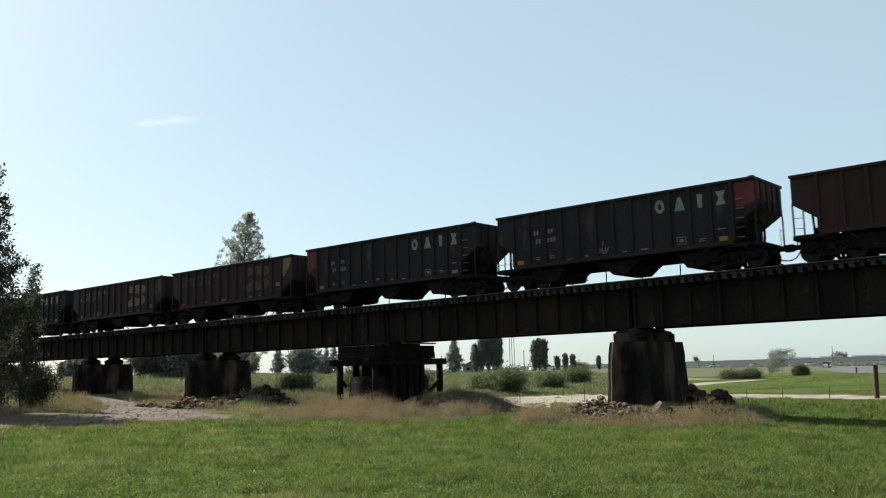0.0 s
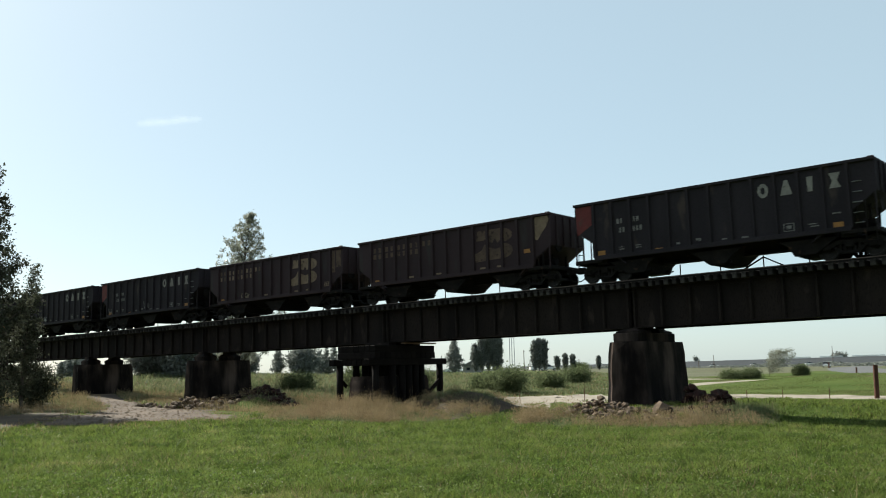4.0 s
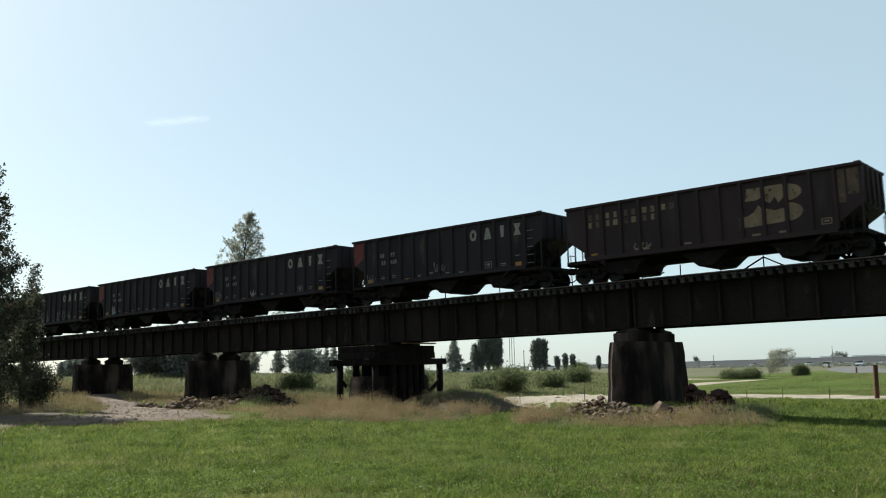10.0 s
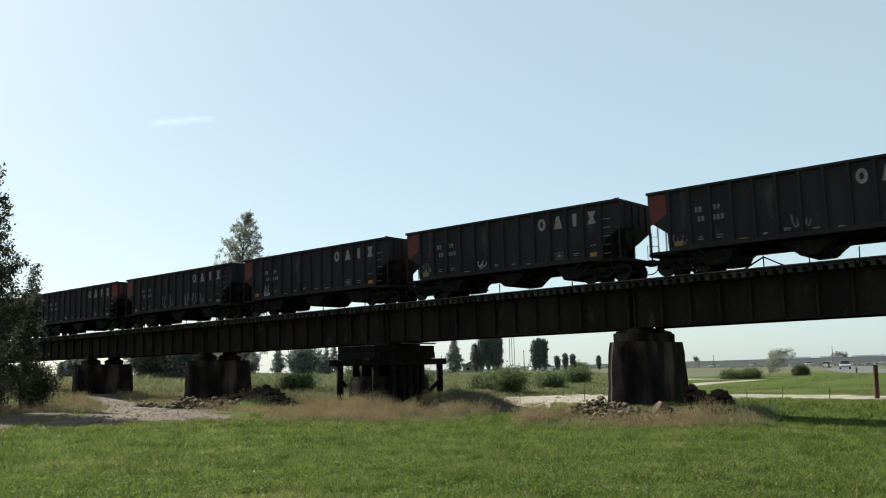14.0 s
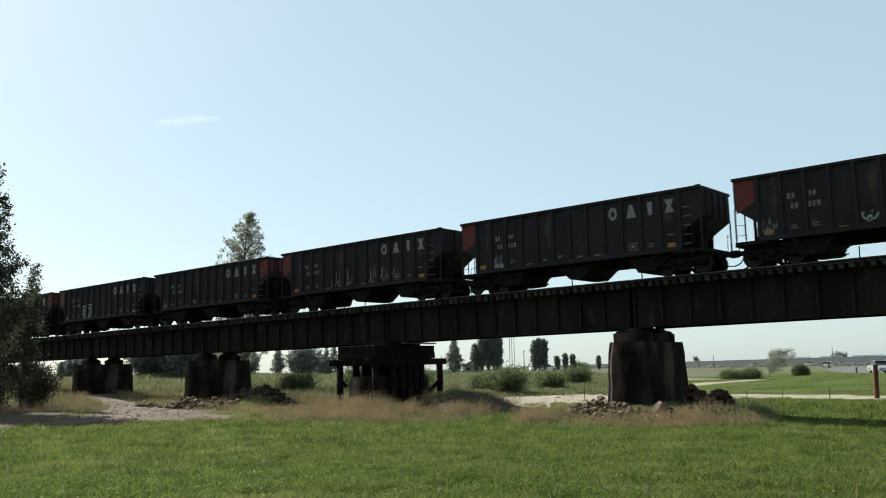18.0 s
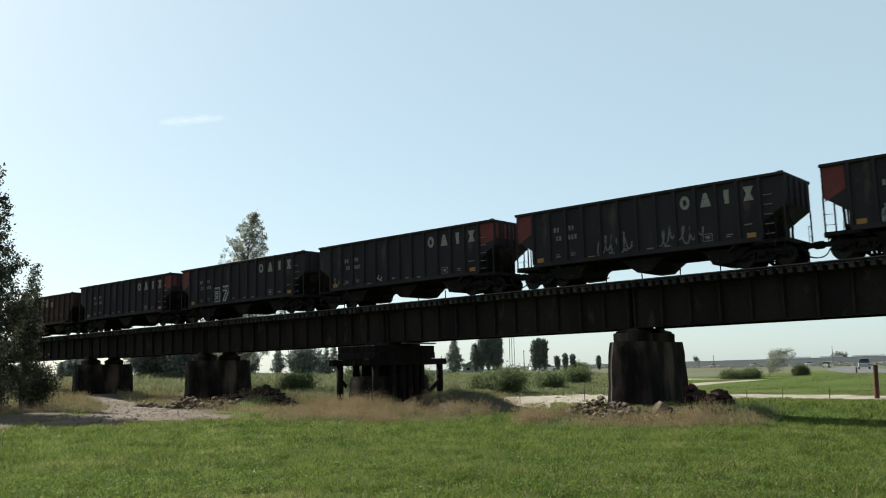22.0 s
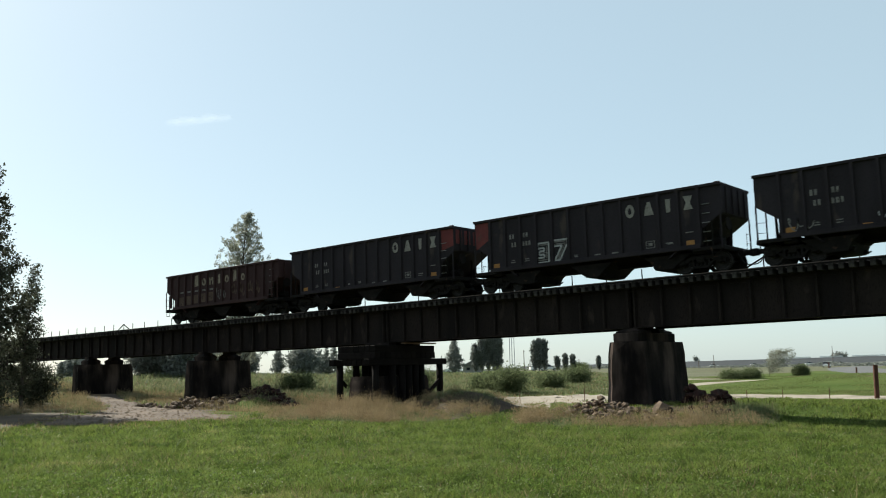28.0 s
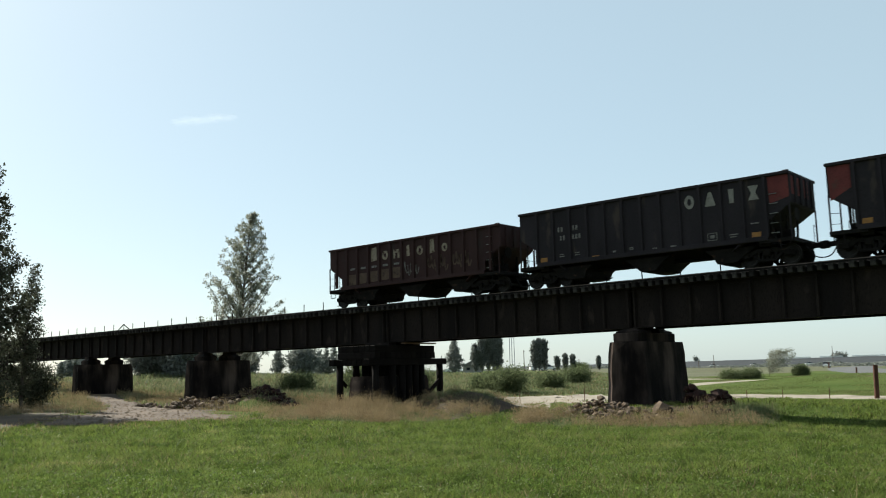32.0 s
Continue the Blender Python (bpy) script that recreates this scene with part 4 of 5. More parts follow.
def tree(name, label, x, y, height, reach, profile, leaf_count, leaf_size, material, boughs=60, rise=0.8, lean=(0, 0), bare=0.12, seed=1, spread_=0.3, category="tree", group="", trunk_r=None, sink=0.1, slim=0.36):
    """A trunk with limbs that rise, and a crown of leaves along them. profile(h) is the crown's radius share at height share h."""
    rng, rnd = np.random.default_rng(seed), random.Random(seed)
    ob = thing(name, label, category, group, at=pose(x, y, gz(x, y) - sink))
    r0 = trunk_r or height * 0.014
    g = Geo()
    spine = []
    for i in range(7):
        t = i / 6
        spine.append(Vector((lean[0] * t * t * height + rnd.uniform(-1, 1) * 0.012 * height * t, lean[1] * t * t * height, height * t * 0.97)))
    for i in range(6):
        g.rod(spine[i], spine[i + 1], r0 * (1 - i / 6.2), r0 * (1 - (i + 1) / 6.2), 7, caps=False)
    pts = []
    for k in range(boughs):
        h = bare + (1 - bare) * ((k + rnd.random()) / boughs) ** 0.9
        t = min(h * 6, 5.999)
        i = int(t)
        base = spine[i].lerp(spine[i + 1], t - i)
        ang = k * 2.399 + rnd.uniform(-0.4, 0.4)
        l = max(0.03, profile(h)) * reach * rnd.uniform(0.72, 1.18)
        tip = base + Vector((math.cos(ang) * l, math.sin(ang) * l, l * rise * rnd.uniform(0.6, 1.3))) + Vector((lean[0], lean[1], 0)) * l * 1.5
        tip.z = min(tip.z, height * rnd.uniform(0.96, 1.02))
        mid = base.lerp(tip, 0.5) + Vector((0, 0, -0.06 * l))
        rr = r0 * 0.34 * (1 - h * 0.7)
        g.rod(base, mid, rr, rr * 0.6, 5, caps=False).rod(mid, tip, rr * 0.6, rr * 0.15, 5, caps=False)
        steps = max(2, round(11 * l / reach))
        for j in range(steps):
            u = 0.34 + 0.66 * j / (steps - 1)
            p = base.lerp(mid, u * 2) if u < 0.5 else mid.lerp(tip, u * 2 - 1)
            pts.append(p + Vector((rnd.uniform(-1, 1), rnd.uniform(-1, 1), rnd.uniform(-1, 1))) * 0.09 * l)
    part("trunk", g, BARK, ob)
    vs, fs = leaves(rng, np.array([tuple(p) for p in pts]), leaf_size, spread_, leaf_count, slim=slim)
    vs[:, 2] = np.maximum(vs[:, 2], 0.05)
    part("crown", soup("crown", vs, fs, material), material, ob)
    return ob


def cone_crown(h):
    return min(1.0, (h - 0.04) * 5) * (1.02 - h) ** 0.85


def poplar_col(h):
    return max(0.04, min(1.0, 0.35 + 3.5 * h) * min(1.0, (1.03 - h) * 2.6) ** 0.8) * 0.8


def ball(h):
    return max(0.05, math.sqrt(max(0.0, 1 - (1.9 * h - 0.95) ** 2)))


def poplar_like(h):
    return min(1.0, h * 4 + 0.35) * max(0.02, 1.0 - h) ** 0.6


def wind_crown(h):
    return min(1.0, h * 3 + 0.45) * max(0.02, 1.0 - h) ** 0.72


def tall_crown(h):
    return min(1.0, h * 4 + 0.35) * max(0.02, 1.0 - h) ** 0.35


swaying = tree("cottonwood_tree", "tall grey-green cottonwood swaying in the wind behind the bridge", -63.9, 46.6, 16.1, 3.9, wind_crown, 27000, 0.15, LEAFPALE, 130, 1.15, (0.055, 0.044), 0.06, 3, 0.13, slim=0.27)
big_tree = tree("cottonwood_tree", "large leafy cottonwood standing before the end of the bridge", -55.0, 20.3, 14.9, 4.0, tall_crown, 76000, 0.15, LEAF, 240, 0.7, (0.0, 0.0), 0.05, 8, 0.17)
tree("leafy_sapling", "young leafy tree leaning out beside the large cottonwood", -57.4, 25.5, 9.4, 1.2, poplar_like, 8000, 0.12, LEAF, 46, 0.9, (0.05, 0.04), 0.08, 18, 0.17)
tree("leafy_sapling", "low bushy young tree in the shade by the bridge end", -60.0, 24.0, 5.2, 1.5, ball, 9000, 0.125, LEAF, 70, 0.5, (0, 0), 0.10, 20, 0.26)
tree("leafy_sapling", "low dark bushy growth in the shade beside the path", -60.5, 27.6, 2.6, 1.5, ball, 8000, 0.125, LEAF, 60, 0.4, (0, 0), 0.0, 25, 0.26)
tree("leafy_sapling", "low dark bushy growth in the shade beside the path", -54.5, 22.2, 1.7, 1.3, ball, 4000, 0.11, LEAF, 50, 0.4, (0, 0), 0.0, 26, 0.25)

FAR = "far trees on the plain"
for i, (x, y, h, w) in enumerate(((-148.1, 72.3, 2.9, 1.0), (-147.0, 73.2, 3.4, 1.1), (-146.2, 73.9, 3.6, 1.2), (-104.3, 83.5, 4.6, 1.3), (-115.0, 100.9, 4.5, 1.3), (-114.1, 101.7, 5.1, 1.3), (-113.1, 102.5, 5.5, 1.4))):
    tree("conifer_tree", "small dark conifer far off across the plain", x, y, h, w, cone_crown, 1900, 0.22, HAZYLEAF, 40, 0.05, (0, 0), 0.06, 30 + i, 0.16, group=FAR)
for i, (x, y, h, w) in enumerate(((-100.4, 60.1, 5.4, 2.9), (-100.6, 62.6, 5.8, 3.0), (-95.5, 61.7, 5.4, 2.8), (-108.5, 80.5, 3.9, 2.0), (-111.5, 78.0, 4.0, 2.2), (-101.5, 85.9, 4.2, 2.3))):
    tree("broadleaf_tree", "dark rounded broadleaf tree at the edge of the plain", x, y, h, w, ball, 7500, 0.3, HAZYLEAF, 110, 0.3, (0, 0), 0.04, 50 + i, 0.34, group=FAR)
tree("spruce_tree", "dark pointed spruce far off across the plain", -110.7, 131.2, 7.0, 2.3, cone_crown, 5000, 0.24, HAZYLEAF, 80, 0.02, (0, 0), 0.04, 61, 0.17, group=FAR)
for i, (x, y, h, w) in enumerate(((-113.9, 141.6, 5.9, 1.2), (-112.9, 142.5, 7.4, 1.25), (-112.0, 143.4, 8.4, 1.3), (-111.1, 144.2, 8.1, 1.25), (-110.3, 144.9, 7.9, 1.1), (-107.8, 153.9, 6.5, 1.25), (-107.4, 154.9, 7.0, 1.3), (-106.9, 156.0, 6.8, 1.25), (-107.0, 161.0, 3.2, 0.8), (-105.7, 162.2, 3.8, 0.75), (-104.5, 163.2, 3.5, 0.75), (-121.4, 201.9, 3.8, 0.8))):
    tree("poplar_tree", "dark columnar poplar far off across the plain", x, y, h, 0.86 * w, poplar_col, int(1100 * h), 0.2, HAZYLEAF, 140, 1.6, (0, 0), 0.03, 70 + i, 0.10, group=FAR)
tree("windswept_tree", "small sparse tree leaning in the wind on the far field", -40.3, 105.6, 3.1, 1.5, ball, 4200, 0.11, LEAFPALE, 60, 0.6, (0.36, 0.30), 0.10, 90, 0.15)
for i, (x, y, h, w) in enumerate(((-47.3, 45.3, 2.2, 1.1), (-55.6, 46.5, 1.5, 1.3), (-43.4, 55.0, 1.0, 1.0), (-39.6, 53.2, 1.6, 1.35), (-46.5, 73.4, 1.2, 1.2), (-42.8, 63.3, 0.9, 1.1), (-39.9, 93.6, 0.5, 1.0), (-37.9, 94.2, 0.62, 0.8), (-37.4, 108.0, 0.75, 0.6), (-103.3, 164.2, 1.3, 1.7), (-53.5, 58.0, 1.5, 1.7), (-62.0, 62.0, 1.5, 2.0), (-41.6, 54.2, 1.15, 0.9))):
    tree("willow_bush", "dense green willow bush in the rough behind the bridge", x, y, h, w, ball, 9000, 0.105, BUSHLEAF, 60, 0.45, (0, 0), 0.0, 100 + i, 0.3, category="bush", group="bushes behind the bridge", trunk_r=0.04)


def footing(x, y, turn):
    ob = part("footing_block", block(1.5, 2.2, 1.0, 1.4, 2.0, 0.1, 0.1, 5), CONC, None, at=pose(x, y, gz(x, y) - 0.72, 3, -4, turn))
    tagged(ob, "broken dark concrete footing block beside a pier", "concrete block")


footing(-48.6, 35.6, 8)


tree("broadleaf_tree", "dark rounded tree far off behind the levee", -168.0, 551.0, 6.3, 4.0, ball, 1300, 0.9, HAZYLEAF, 60, 0.2, (0, 0), 0.02, 120, 0.6, group=FAR)
tree("broadleaf_tree", "small dark tree far off behind the levee", -243.0, 519.0, 6.0, 1.8, ball, 600, 0.7, HAZYLEAF, 30, 0.3, (0, 0), 0.02, 121, 0.4, group=FAR)


def blades(name, xs, ys, heights, widths, material, label, seed, tilt=0.35, category="grass"):
    """One sheet of upright blades, three corners each, at given places."""
    rng = np.random.default_rng(seed)
    n = len(xs)
    zs = lay(xs, ys) - 0.02
    ang = rng.uniform(0, 2 * np.pi, n)
    dx, dy = np.cos(ang) * widths, np.sin(ang) * widths
    tip = rng.normal(0, tilt, (n, 2)) * heights[:, None]
    vs = np.stack([np.stack([xs - dx, ys - dy, zs], -1), np.stack([xs + dx, ys + dy, zs], -1), np.stack([xs + tip[:, 0], ys + tip[:, 1], zs + heights], -1)], 1).reshape(-1, 3)
    return tagged(new(name, soup(name, vs, np.arange(n * 3).reshape(-1, 3), material)), label, category, kind="stuff")


def in_fan(rng, n, d0, d1, a0, a1):
    """Places in a fan of the field round its near corner, thinning with distance."""
    d = np.exp(rng.uniform(math.log(d0), math.log(d1), n))
    a = np.radians(rng.uniform(a0, a1, n))
    return d * np.sin(a), d * np.cos(a), d


def lumps(xs, ys, cell, seed):
    """Smooth random values of 0 to 1 on a lattice of that cell."""
    table = np.random.default_rng(seed).random((256, 256))
    u, v = np.asarray(xs) / cell, np.asarray(ys) / cell
    i, j = np.floor(u).astype(int), np.floor(v).astype(int)
    a, b = u - i, v - j
    a, b = a * a * (3 - 2 * a), b * b * (3 - 2 * b)
    i, j = i % 255, j % 255
    return (table[i, j] * (1 - a) + table[i + 1, j] * a) * (1 - b) + (table[i, j + 1] * (1 - a) + table[i + 1, j + 1] * a) * b


def patchy(xs, ys, k=1.0):
    """An uneven cover of 0 to 1 that wanders over the field."""
    return 0.5 + 0.25 * np.sin(xs * 0.9 * k + 2.1 * np.sin(ys * 0.43 * k)) + 0.25 * np.sin(ys * 1.1 * k + 1.7 * np.sin(xs * 0.6 * k) + 1.0)


WAYS = [(-37.2, 18.8, 0.9), (-39.4, 22.0, 4.4), (-42.5, 25.2, 4.2), (-48.0, 28.4, 2.8), (-54.0, 30.8, 1.7), (-60.0, 33.2, 1.4), (-67.0, 36.0, 1.2), (-75.0, 38.0, 0.6)]
FORK = [(-41.0, 24.5, 3.2), (-38.5, 26.0, 2.6), (-36.5, 27.0, 1.5), (-34.0, 27.8, 0.5)]
SHADE = [(-66, 27.5, 3.5), (-58, 25.5, 4.0), (-51, 22.0, 4.5), (-45.0, 18.4, 3.6), (-40.5, 15.9, 2.4), (-36.5, 13.6, 1.0)]
TRACK = [(-47, 44.5, 1.2), (-40, 46.8, 2.6), (-36, 46.0, 6.0), (-31.5, 46.4, 8.2), (-27.0, 48.6, 7.4), (-22.5, 53.0, 3.4), (-16.5, 52.0, 2.7), (-10, 50.2, 2.5), (0, 47.5, 2.3)]
TRACK_FAR = [(-37.5, 62.0, 1.0), (-35, 70.8, 2.0), (-34.3, 78.6, 2.2), (-33.6, 88.0, 2.0), (-30.5, 94, 1.4)]


def way_share(xs, ys, ways=None):
    """Distance from the middle of the nearest worn way, as a share of its uneven half width."""
    best = np.full(len(xs), 9.0)
    for way in ways or (WAYS, FORK, SHADE, TRACK, TRACK_FAR):
        for (x0, y0, w0), (x1, y1, w1) in zip(way, way[1:]):
            dx, dy = x1 - x0, y1 - y0
            t = np.clip(((xs - x0) * dx + (ys - y0) * dy) / (dx * dx + dy * dy), 0, 1)
            best = np.minimum(best, np.hypot(xs - x0 - t * dx, ys - y0 - t * dy) / ((w0 + (w1 - w0) * t) * (0.55 + 0.75 * lumps(xs, ys, 0.9, 3))))
    return best


def on_way(xs, ys, ways=None):
    """True on the bare ground of the worn ways."""
    return way_share(xs, ys, ways) < 1


def in_shade_heap(xs, ys):
    """True on the bare heaps that lie under the line beside two piers."""
    return (np.hypot((xs + 30.2) / 4.6, (ys - 36.3) / 2.3) < 1) | (np.hypot((xs + 46.8) / 3.8, (ys - 36.2) / 2.3) < 1)


rng0 = np.random.default_rng(11)
gx_, gy_, gd_ = in_fan(rng0, 720000, 6.5, 56.0, -74, -6)
share = way_share(gx_, gy_)
keep = (share > 1 + 0.35 * rng0.random(len(gx_))) & ~in_shade_heap(gx_, gy_)
gx_, gy_, gd_, share = gx_[keep], gy_[keep], gd_[keep], share[keep]
tall = 0.035 + 0.19 * lumps(gx_, gy_, 0.38, 5) ** 1.5 * (0.5 + lumps(gx_, gy_, 2.3, 6)) + 0.08 * rng0.random(len(gx_)) ** 2
tall = tall * (0.35 + 0.65 * smooth_step(1.0, 1.8, share))
blades("meadow_grass", gx_, gy_, tall * (0.62 + 0.008 * gd_), 0.003 + 0.00045 * gd_, BLADE, "short lush green meadow grass with lighter patches", 12, 0.75)
nx_, ny_, nd_ = in_fan(np.random.default_rng(15), 60000, 0.7, 8.0, -180, 180)
blades("near_meadow_grass", nx_, ny_, 0.05 + 0.12 * lumps(nx_, ny_, 0.38, 5), 0.0024 + 0.0006 * nd_, BLADE, "short green meadow grass about the tripod", 16, 0.75)
# dry stalks mixed thinly through the meadow
k = rng0.random(len(gx_)) < 0.045 * patchy(gx_ + 7, gy_ - 3, 0.7)
blades("dry_meadow_stalks", gx_[k], gy_[k], tall[k] * 1.1, 0.002 + 0.0003 * gd_[k], STRAW, "thin dry stalks among the green grass", 13, 0.6)
# field behind the bridge
fx, fy, fd = in_fan(rng0, 110000, 54, 112, -36, -6)
k = ~on_way(fx, fy)
fx, fy, fd = fx[k], fy[k], fd[k]
blades("far_meadow_grass", fx, fy, (0.03 + 0.14 * lumps(fx, fy, 2.2, 61) ** 2) * (0.6 + 0.8 * rng0.random(len(fx))), 0.003 + 0.0003 * fd, FARBLADE, "mown green grass beyond the bridge", 14)


def fan_patch(n, a0, a1, d0, d1, seed):
    """Places on a rough-edged mound, given by bearing and distance from the field's near corner."""
    rng = np.random.default_rng(seed)
    u = rng.random(n)
    a = np.radians(a0 + (a1 - a0) * u + rng.normal(0, 0.5, n))
    edge = 1.0 + 0.05 * np.sin(u * 17 + seed) + 0.03 * np.sin(u * 41)
    d = d0 * edge + (d1 - d0) * rng.random(n) ** 1.3
    return d * np.sin(a), d * np.cos(a)


for i, (a0, a1, d0, d1, n, h) in enumerate(((-51.2, -44.6, 39.6, 48.5, 21000, 0.68), (-46.5, -41.0, 39.4, 44.5, 9000, 0.62), (-50.5, -44.0, 41.0, 44.5, 6000, 0.90), (-41.8, -37.0, 46.2, 49.5, 9000, 0.62), (-35.9, -32.4, 33.8, 39.0, 5200, 0.62), (-32.6, -29.8, 33.6, 36.0, 900, 0.50), (-29.9, -27.3, 33.8, 35.8, 800, 0.50), (-27.5, -24.0, 34.6, 36.8, 1900, 0.50), (-24.2, -21.4, 36.8, 39.5, 1500, 0.6), (-63.0, -53.5, 56.0, 68.0, 9000, 0.6), (-69.0, -62.0, 58.0, 72.0, 7000, 0.55), (-53.5, -49.0, 60.5, 67.0, 7000, 0.55))):
    px_, py_ = fan_patch(n, a0, a1, d0, d1, 40 + i)
    r = np.random.default_rng(60 + i)
    thick = lumps(px_, py_, 1.9, 70 + i) * 0.55 + lumps(px_, py_, 0.5, 75 + i) * 0.45
    keep = ~on_way(px_, py_, (WAYS, FORK)) & (r.random(n) < smooth_step(0.38, 0.66, thick))
    px_, py_, thick = px_[keep], py_[keep], thick[keep]
    m = len(px_)
    hh = h * (0.3 + 0.9 * r.random(m) ** 1.6) * (0.05 + 1.9 * thick ** 1.6)
    blades("dry_grass", px_, py_, hh, 0.003 + 0.006 * r.random(m), STRAW, "tall dry tan grass on the rubble mound", 80 + i, 0.34, "dry grass")
    hv_, hf_ = leaves(np.random.default_rng(300 + i), np.stack([px_, py_, lay(px_, py_) + 0.7 * hh], -1), 0.042, 0.06, 3 * m)
    tagged(new("seed_heads", soup("seed_heads", hv_, hf_, STRAW)), "brown seed heads above the dry grass", "dry grass", kind="stuff")
    m = n // 2
    px_, py_ = fan_patch(m, a0, a1, d0, d1, 140 + i)
    keep = ~on_way(px_, py_, (WAYS, FORK))
    px_, py_ = px_[keep], py_[keep]
    m = len(px_)
    blades("green_weeds", px_, py_, h * 0.5 * (0.3 + 0.8 * r.random(m)) * (0.3 + lumps(px_, py_, 0.8, 90 + i)), 0.008 + 0.012 * r.random(m), REED, "green weeds among the dry grass", 180 + i, 0.4, "weeds")
# dark weeds beside the slag
px_, py_ = fan_patch(6000, -24.4, -21.4, 38.3, 40.6, 47)
blades("green_weeds", px_, py_, 0.20 + 0.7 * r.random(6000) * lumps(px_, py_, 0.8, 97), 0.005 + 0.008 * r.random(6000), REED, "tall green weeds beside the slag heap", 187, 0.35, "weeds")
# low growth in the shade under the line
r = np.random.default_rng(88)
ux, uy = r.uniform(-98, -38, 15000), LINE_Y + r.uniform(-5.5, 4.5, 15000)
keep = ~on_way(ux, uy) & (np.hypot((ux + 51.0) / 3.5, (uy - 33.0) / 2.5) > 1)
ux, uy = ux[keep], uy[keep]
blades("shade_weeds", ux, uy, 0.12 + 0.5 * r.random(len(ux)) * lumps(ux, uy, 1.2, 89), 0.01 + 0.015 * r.random(len(ux)), REED, "thin weeds in the shade under the bridge", 90, 0.4, "weeds")
ux, uy = r.uniform(-98, -38, 24000), LINE_Y + r.uniform(-6.5, 4.5, 24000)
keep = ~on_way(ux, uy) & ~in_shade_heap(ux, uy)
blades("shade_straw", ux[keep], uy[keep], 0.15 + 0.4 * r.random(keep.sum()), 0.01 + 0.01 * r.random(keep.sum()), STRAW, "thin straw in the shade under the bridge", 91, 0.4, "dry grass")
# rank growth behind the bridge
wx, wy, wd = in_fan(np.random.default_rng(21), 150000, 50, 125, -71, -26)
k = (np.abs(wy - 37.1) > 3.2) & ((wy > 41) | (wd > 58)) & ~on_way(wx, wy) & (rng0.random(len(wx)) < 0.25 + 0.75 * patchy(wx, wy, 0.35))
wx, wy, wd = wx[k], wy[k], wd[k]
side_ = np.degrees(np.arctan2(wx, wy))
rank = 0.8 * (0.35 + 0.75 * smooth_step(-34, -48, side_) * smooth_step(-66, -58, side_)) * (0.25 + 0.5 * lumps(wx, wy, 1.3, 51) + 0.5 * lumps(wx, wy, 5.0, 52)) * np.where(wy < 41, 0.5, 1.0)
blades("rank_weeds", wx, wy, rank * (0.5 + 0.7 * rng0.random(len(wx))), 0.02 + 0.0006 * wd, REED, "rank green weeds and reeds behind the bridge", 22, 0.7, "weeds")
k = rng0.random(len(wx)) < 0.25
blades("straw_weeds", wx[k] + 0.3, wy[k], rank[k] * 0.8, 0.015 + 0.0004 * wd[k], STRAW, "dry straw among the weeds behind the bridge", 23, 0.25, "dry grass")
# thin trampled straw along the bare path
sx_, sy_ = rng0.uniform(-66, -29, 38000), rng0.uniform(12, 35, 38000)
sh_ = way_share(sx_, sy_, (WAYS, FORK, SHADE))
k = (sh_ < 2.6) & (rng0.random(38000) < smooth_step(0.35, 1.3, sh_) * (1 - smooth_step(1.5, 2.6, sh_)) * lumps(sx_, sy_, 0.8, 44))
sx_, sy_, sh_ = sx_[k], sy_[k], sh_[k]
blades("path_straw", sx_, sy_, 0.05 + 0.16 * rng0.random(len(sx_)) * np.minimum(sh_, 1.4), 0.012 + 0.012 * rng0.random(len(sx_)), STRAW, "short trampled straw along the bare path", 45, 0.6, "dry grass")
# clods and pebbles on the bare path
px_, py_ = rng0.uniform(-66, -32, 4200), rng0.uniform(15, 35, 4200)
k = on_way(px_, py_, (WAYS, FORK))
px_, py_ = px_[k], py_[k]
m = len(px_)
s_ = 0.03 + 0.12 * rng0.random(m) ** 3
turn_ = rng0.uniform(0, 6.28, m)
zs_ = lay(px_, py_) + 0.015
ring_ = [np.stack([px_ + s_ * np.cos(turn_ + q), py_ + s_ * np.sin(turn_ + q), zs_], -1) for q in (0, 2.0, 4.3)]
vs_ = np.stack(ring_ + [np.stack([px_ + 0.2 * s_, py_, zs_ + 0.7 * s_], -1)], 1).reshape(-1, 3)
b_ = 4 * np.arange(m)
fs_ = np.concatenate([np.stack([b_ + i_, b_ + j_, b_ + 3], -1) for i_, j_ in ((0, 1), (1, 2), (2, 0))])
tagged(new("path_clods", soup("path_clods", vs_, fs_, DIRT)), "small earth clods and pebbles on the bare path", "pebbles", kind="stuff")
# broad low clover leaves through the sward
lx_, ly_, ld_ = in_fan(np.random.default_rng(33), 200000, 6.5, 33, -73, -7)
k = (lumps(lx_, ly_, 1.6, 34) * 0.6 + lumps(lx_, ly_, 0.5, 35) * 0.4 > 0.40) & ~on_way(lx_, ly_)
lx_, ly_, ld_ = lx_[k], ly_[k], ld_[k]
lvs, lfs = leaves(np.random.default_rng(36), np.stack([lx_, ly_, lay(lx_, ly_) + 0.03 + 0.09 * lumps(lx_, ly_, 0.38, 5)], -1), 0.027, 0.015, len(lx_), slim=0.42)
tagged(new("clover_leaves", soup("clover_leaves", lvs, lfs, CLOVERLEAF)), "low broad clover leaves through the meadow grass", "clover", kind="stuff")
# pale clover heads
cx_, cy_, cd_ = in_fan(np.random.default_rng(31), 6000, 7.5, 34, -72, -8)
cvs, cfs = leaves(np.random.default_rng(32), np.stack([cx_, cy_, lay(cx_, cy_) + 0.12], -1), 0.015, 0.02, 6000)
tagged(new("clover_heads", soup("clover_heads", cvs, cfs, CLOVER)), "scattered pale clover heads in the meadow", "flowers", kind="stuff")

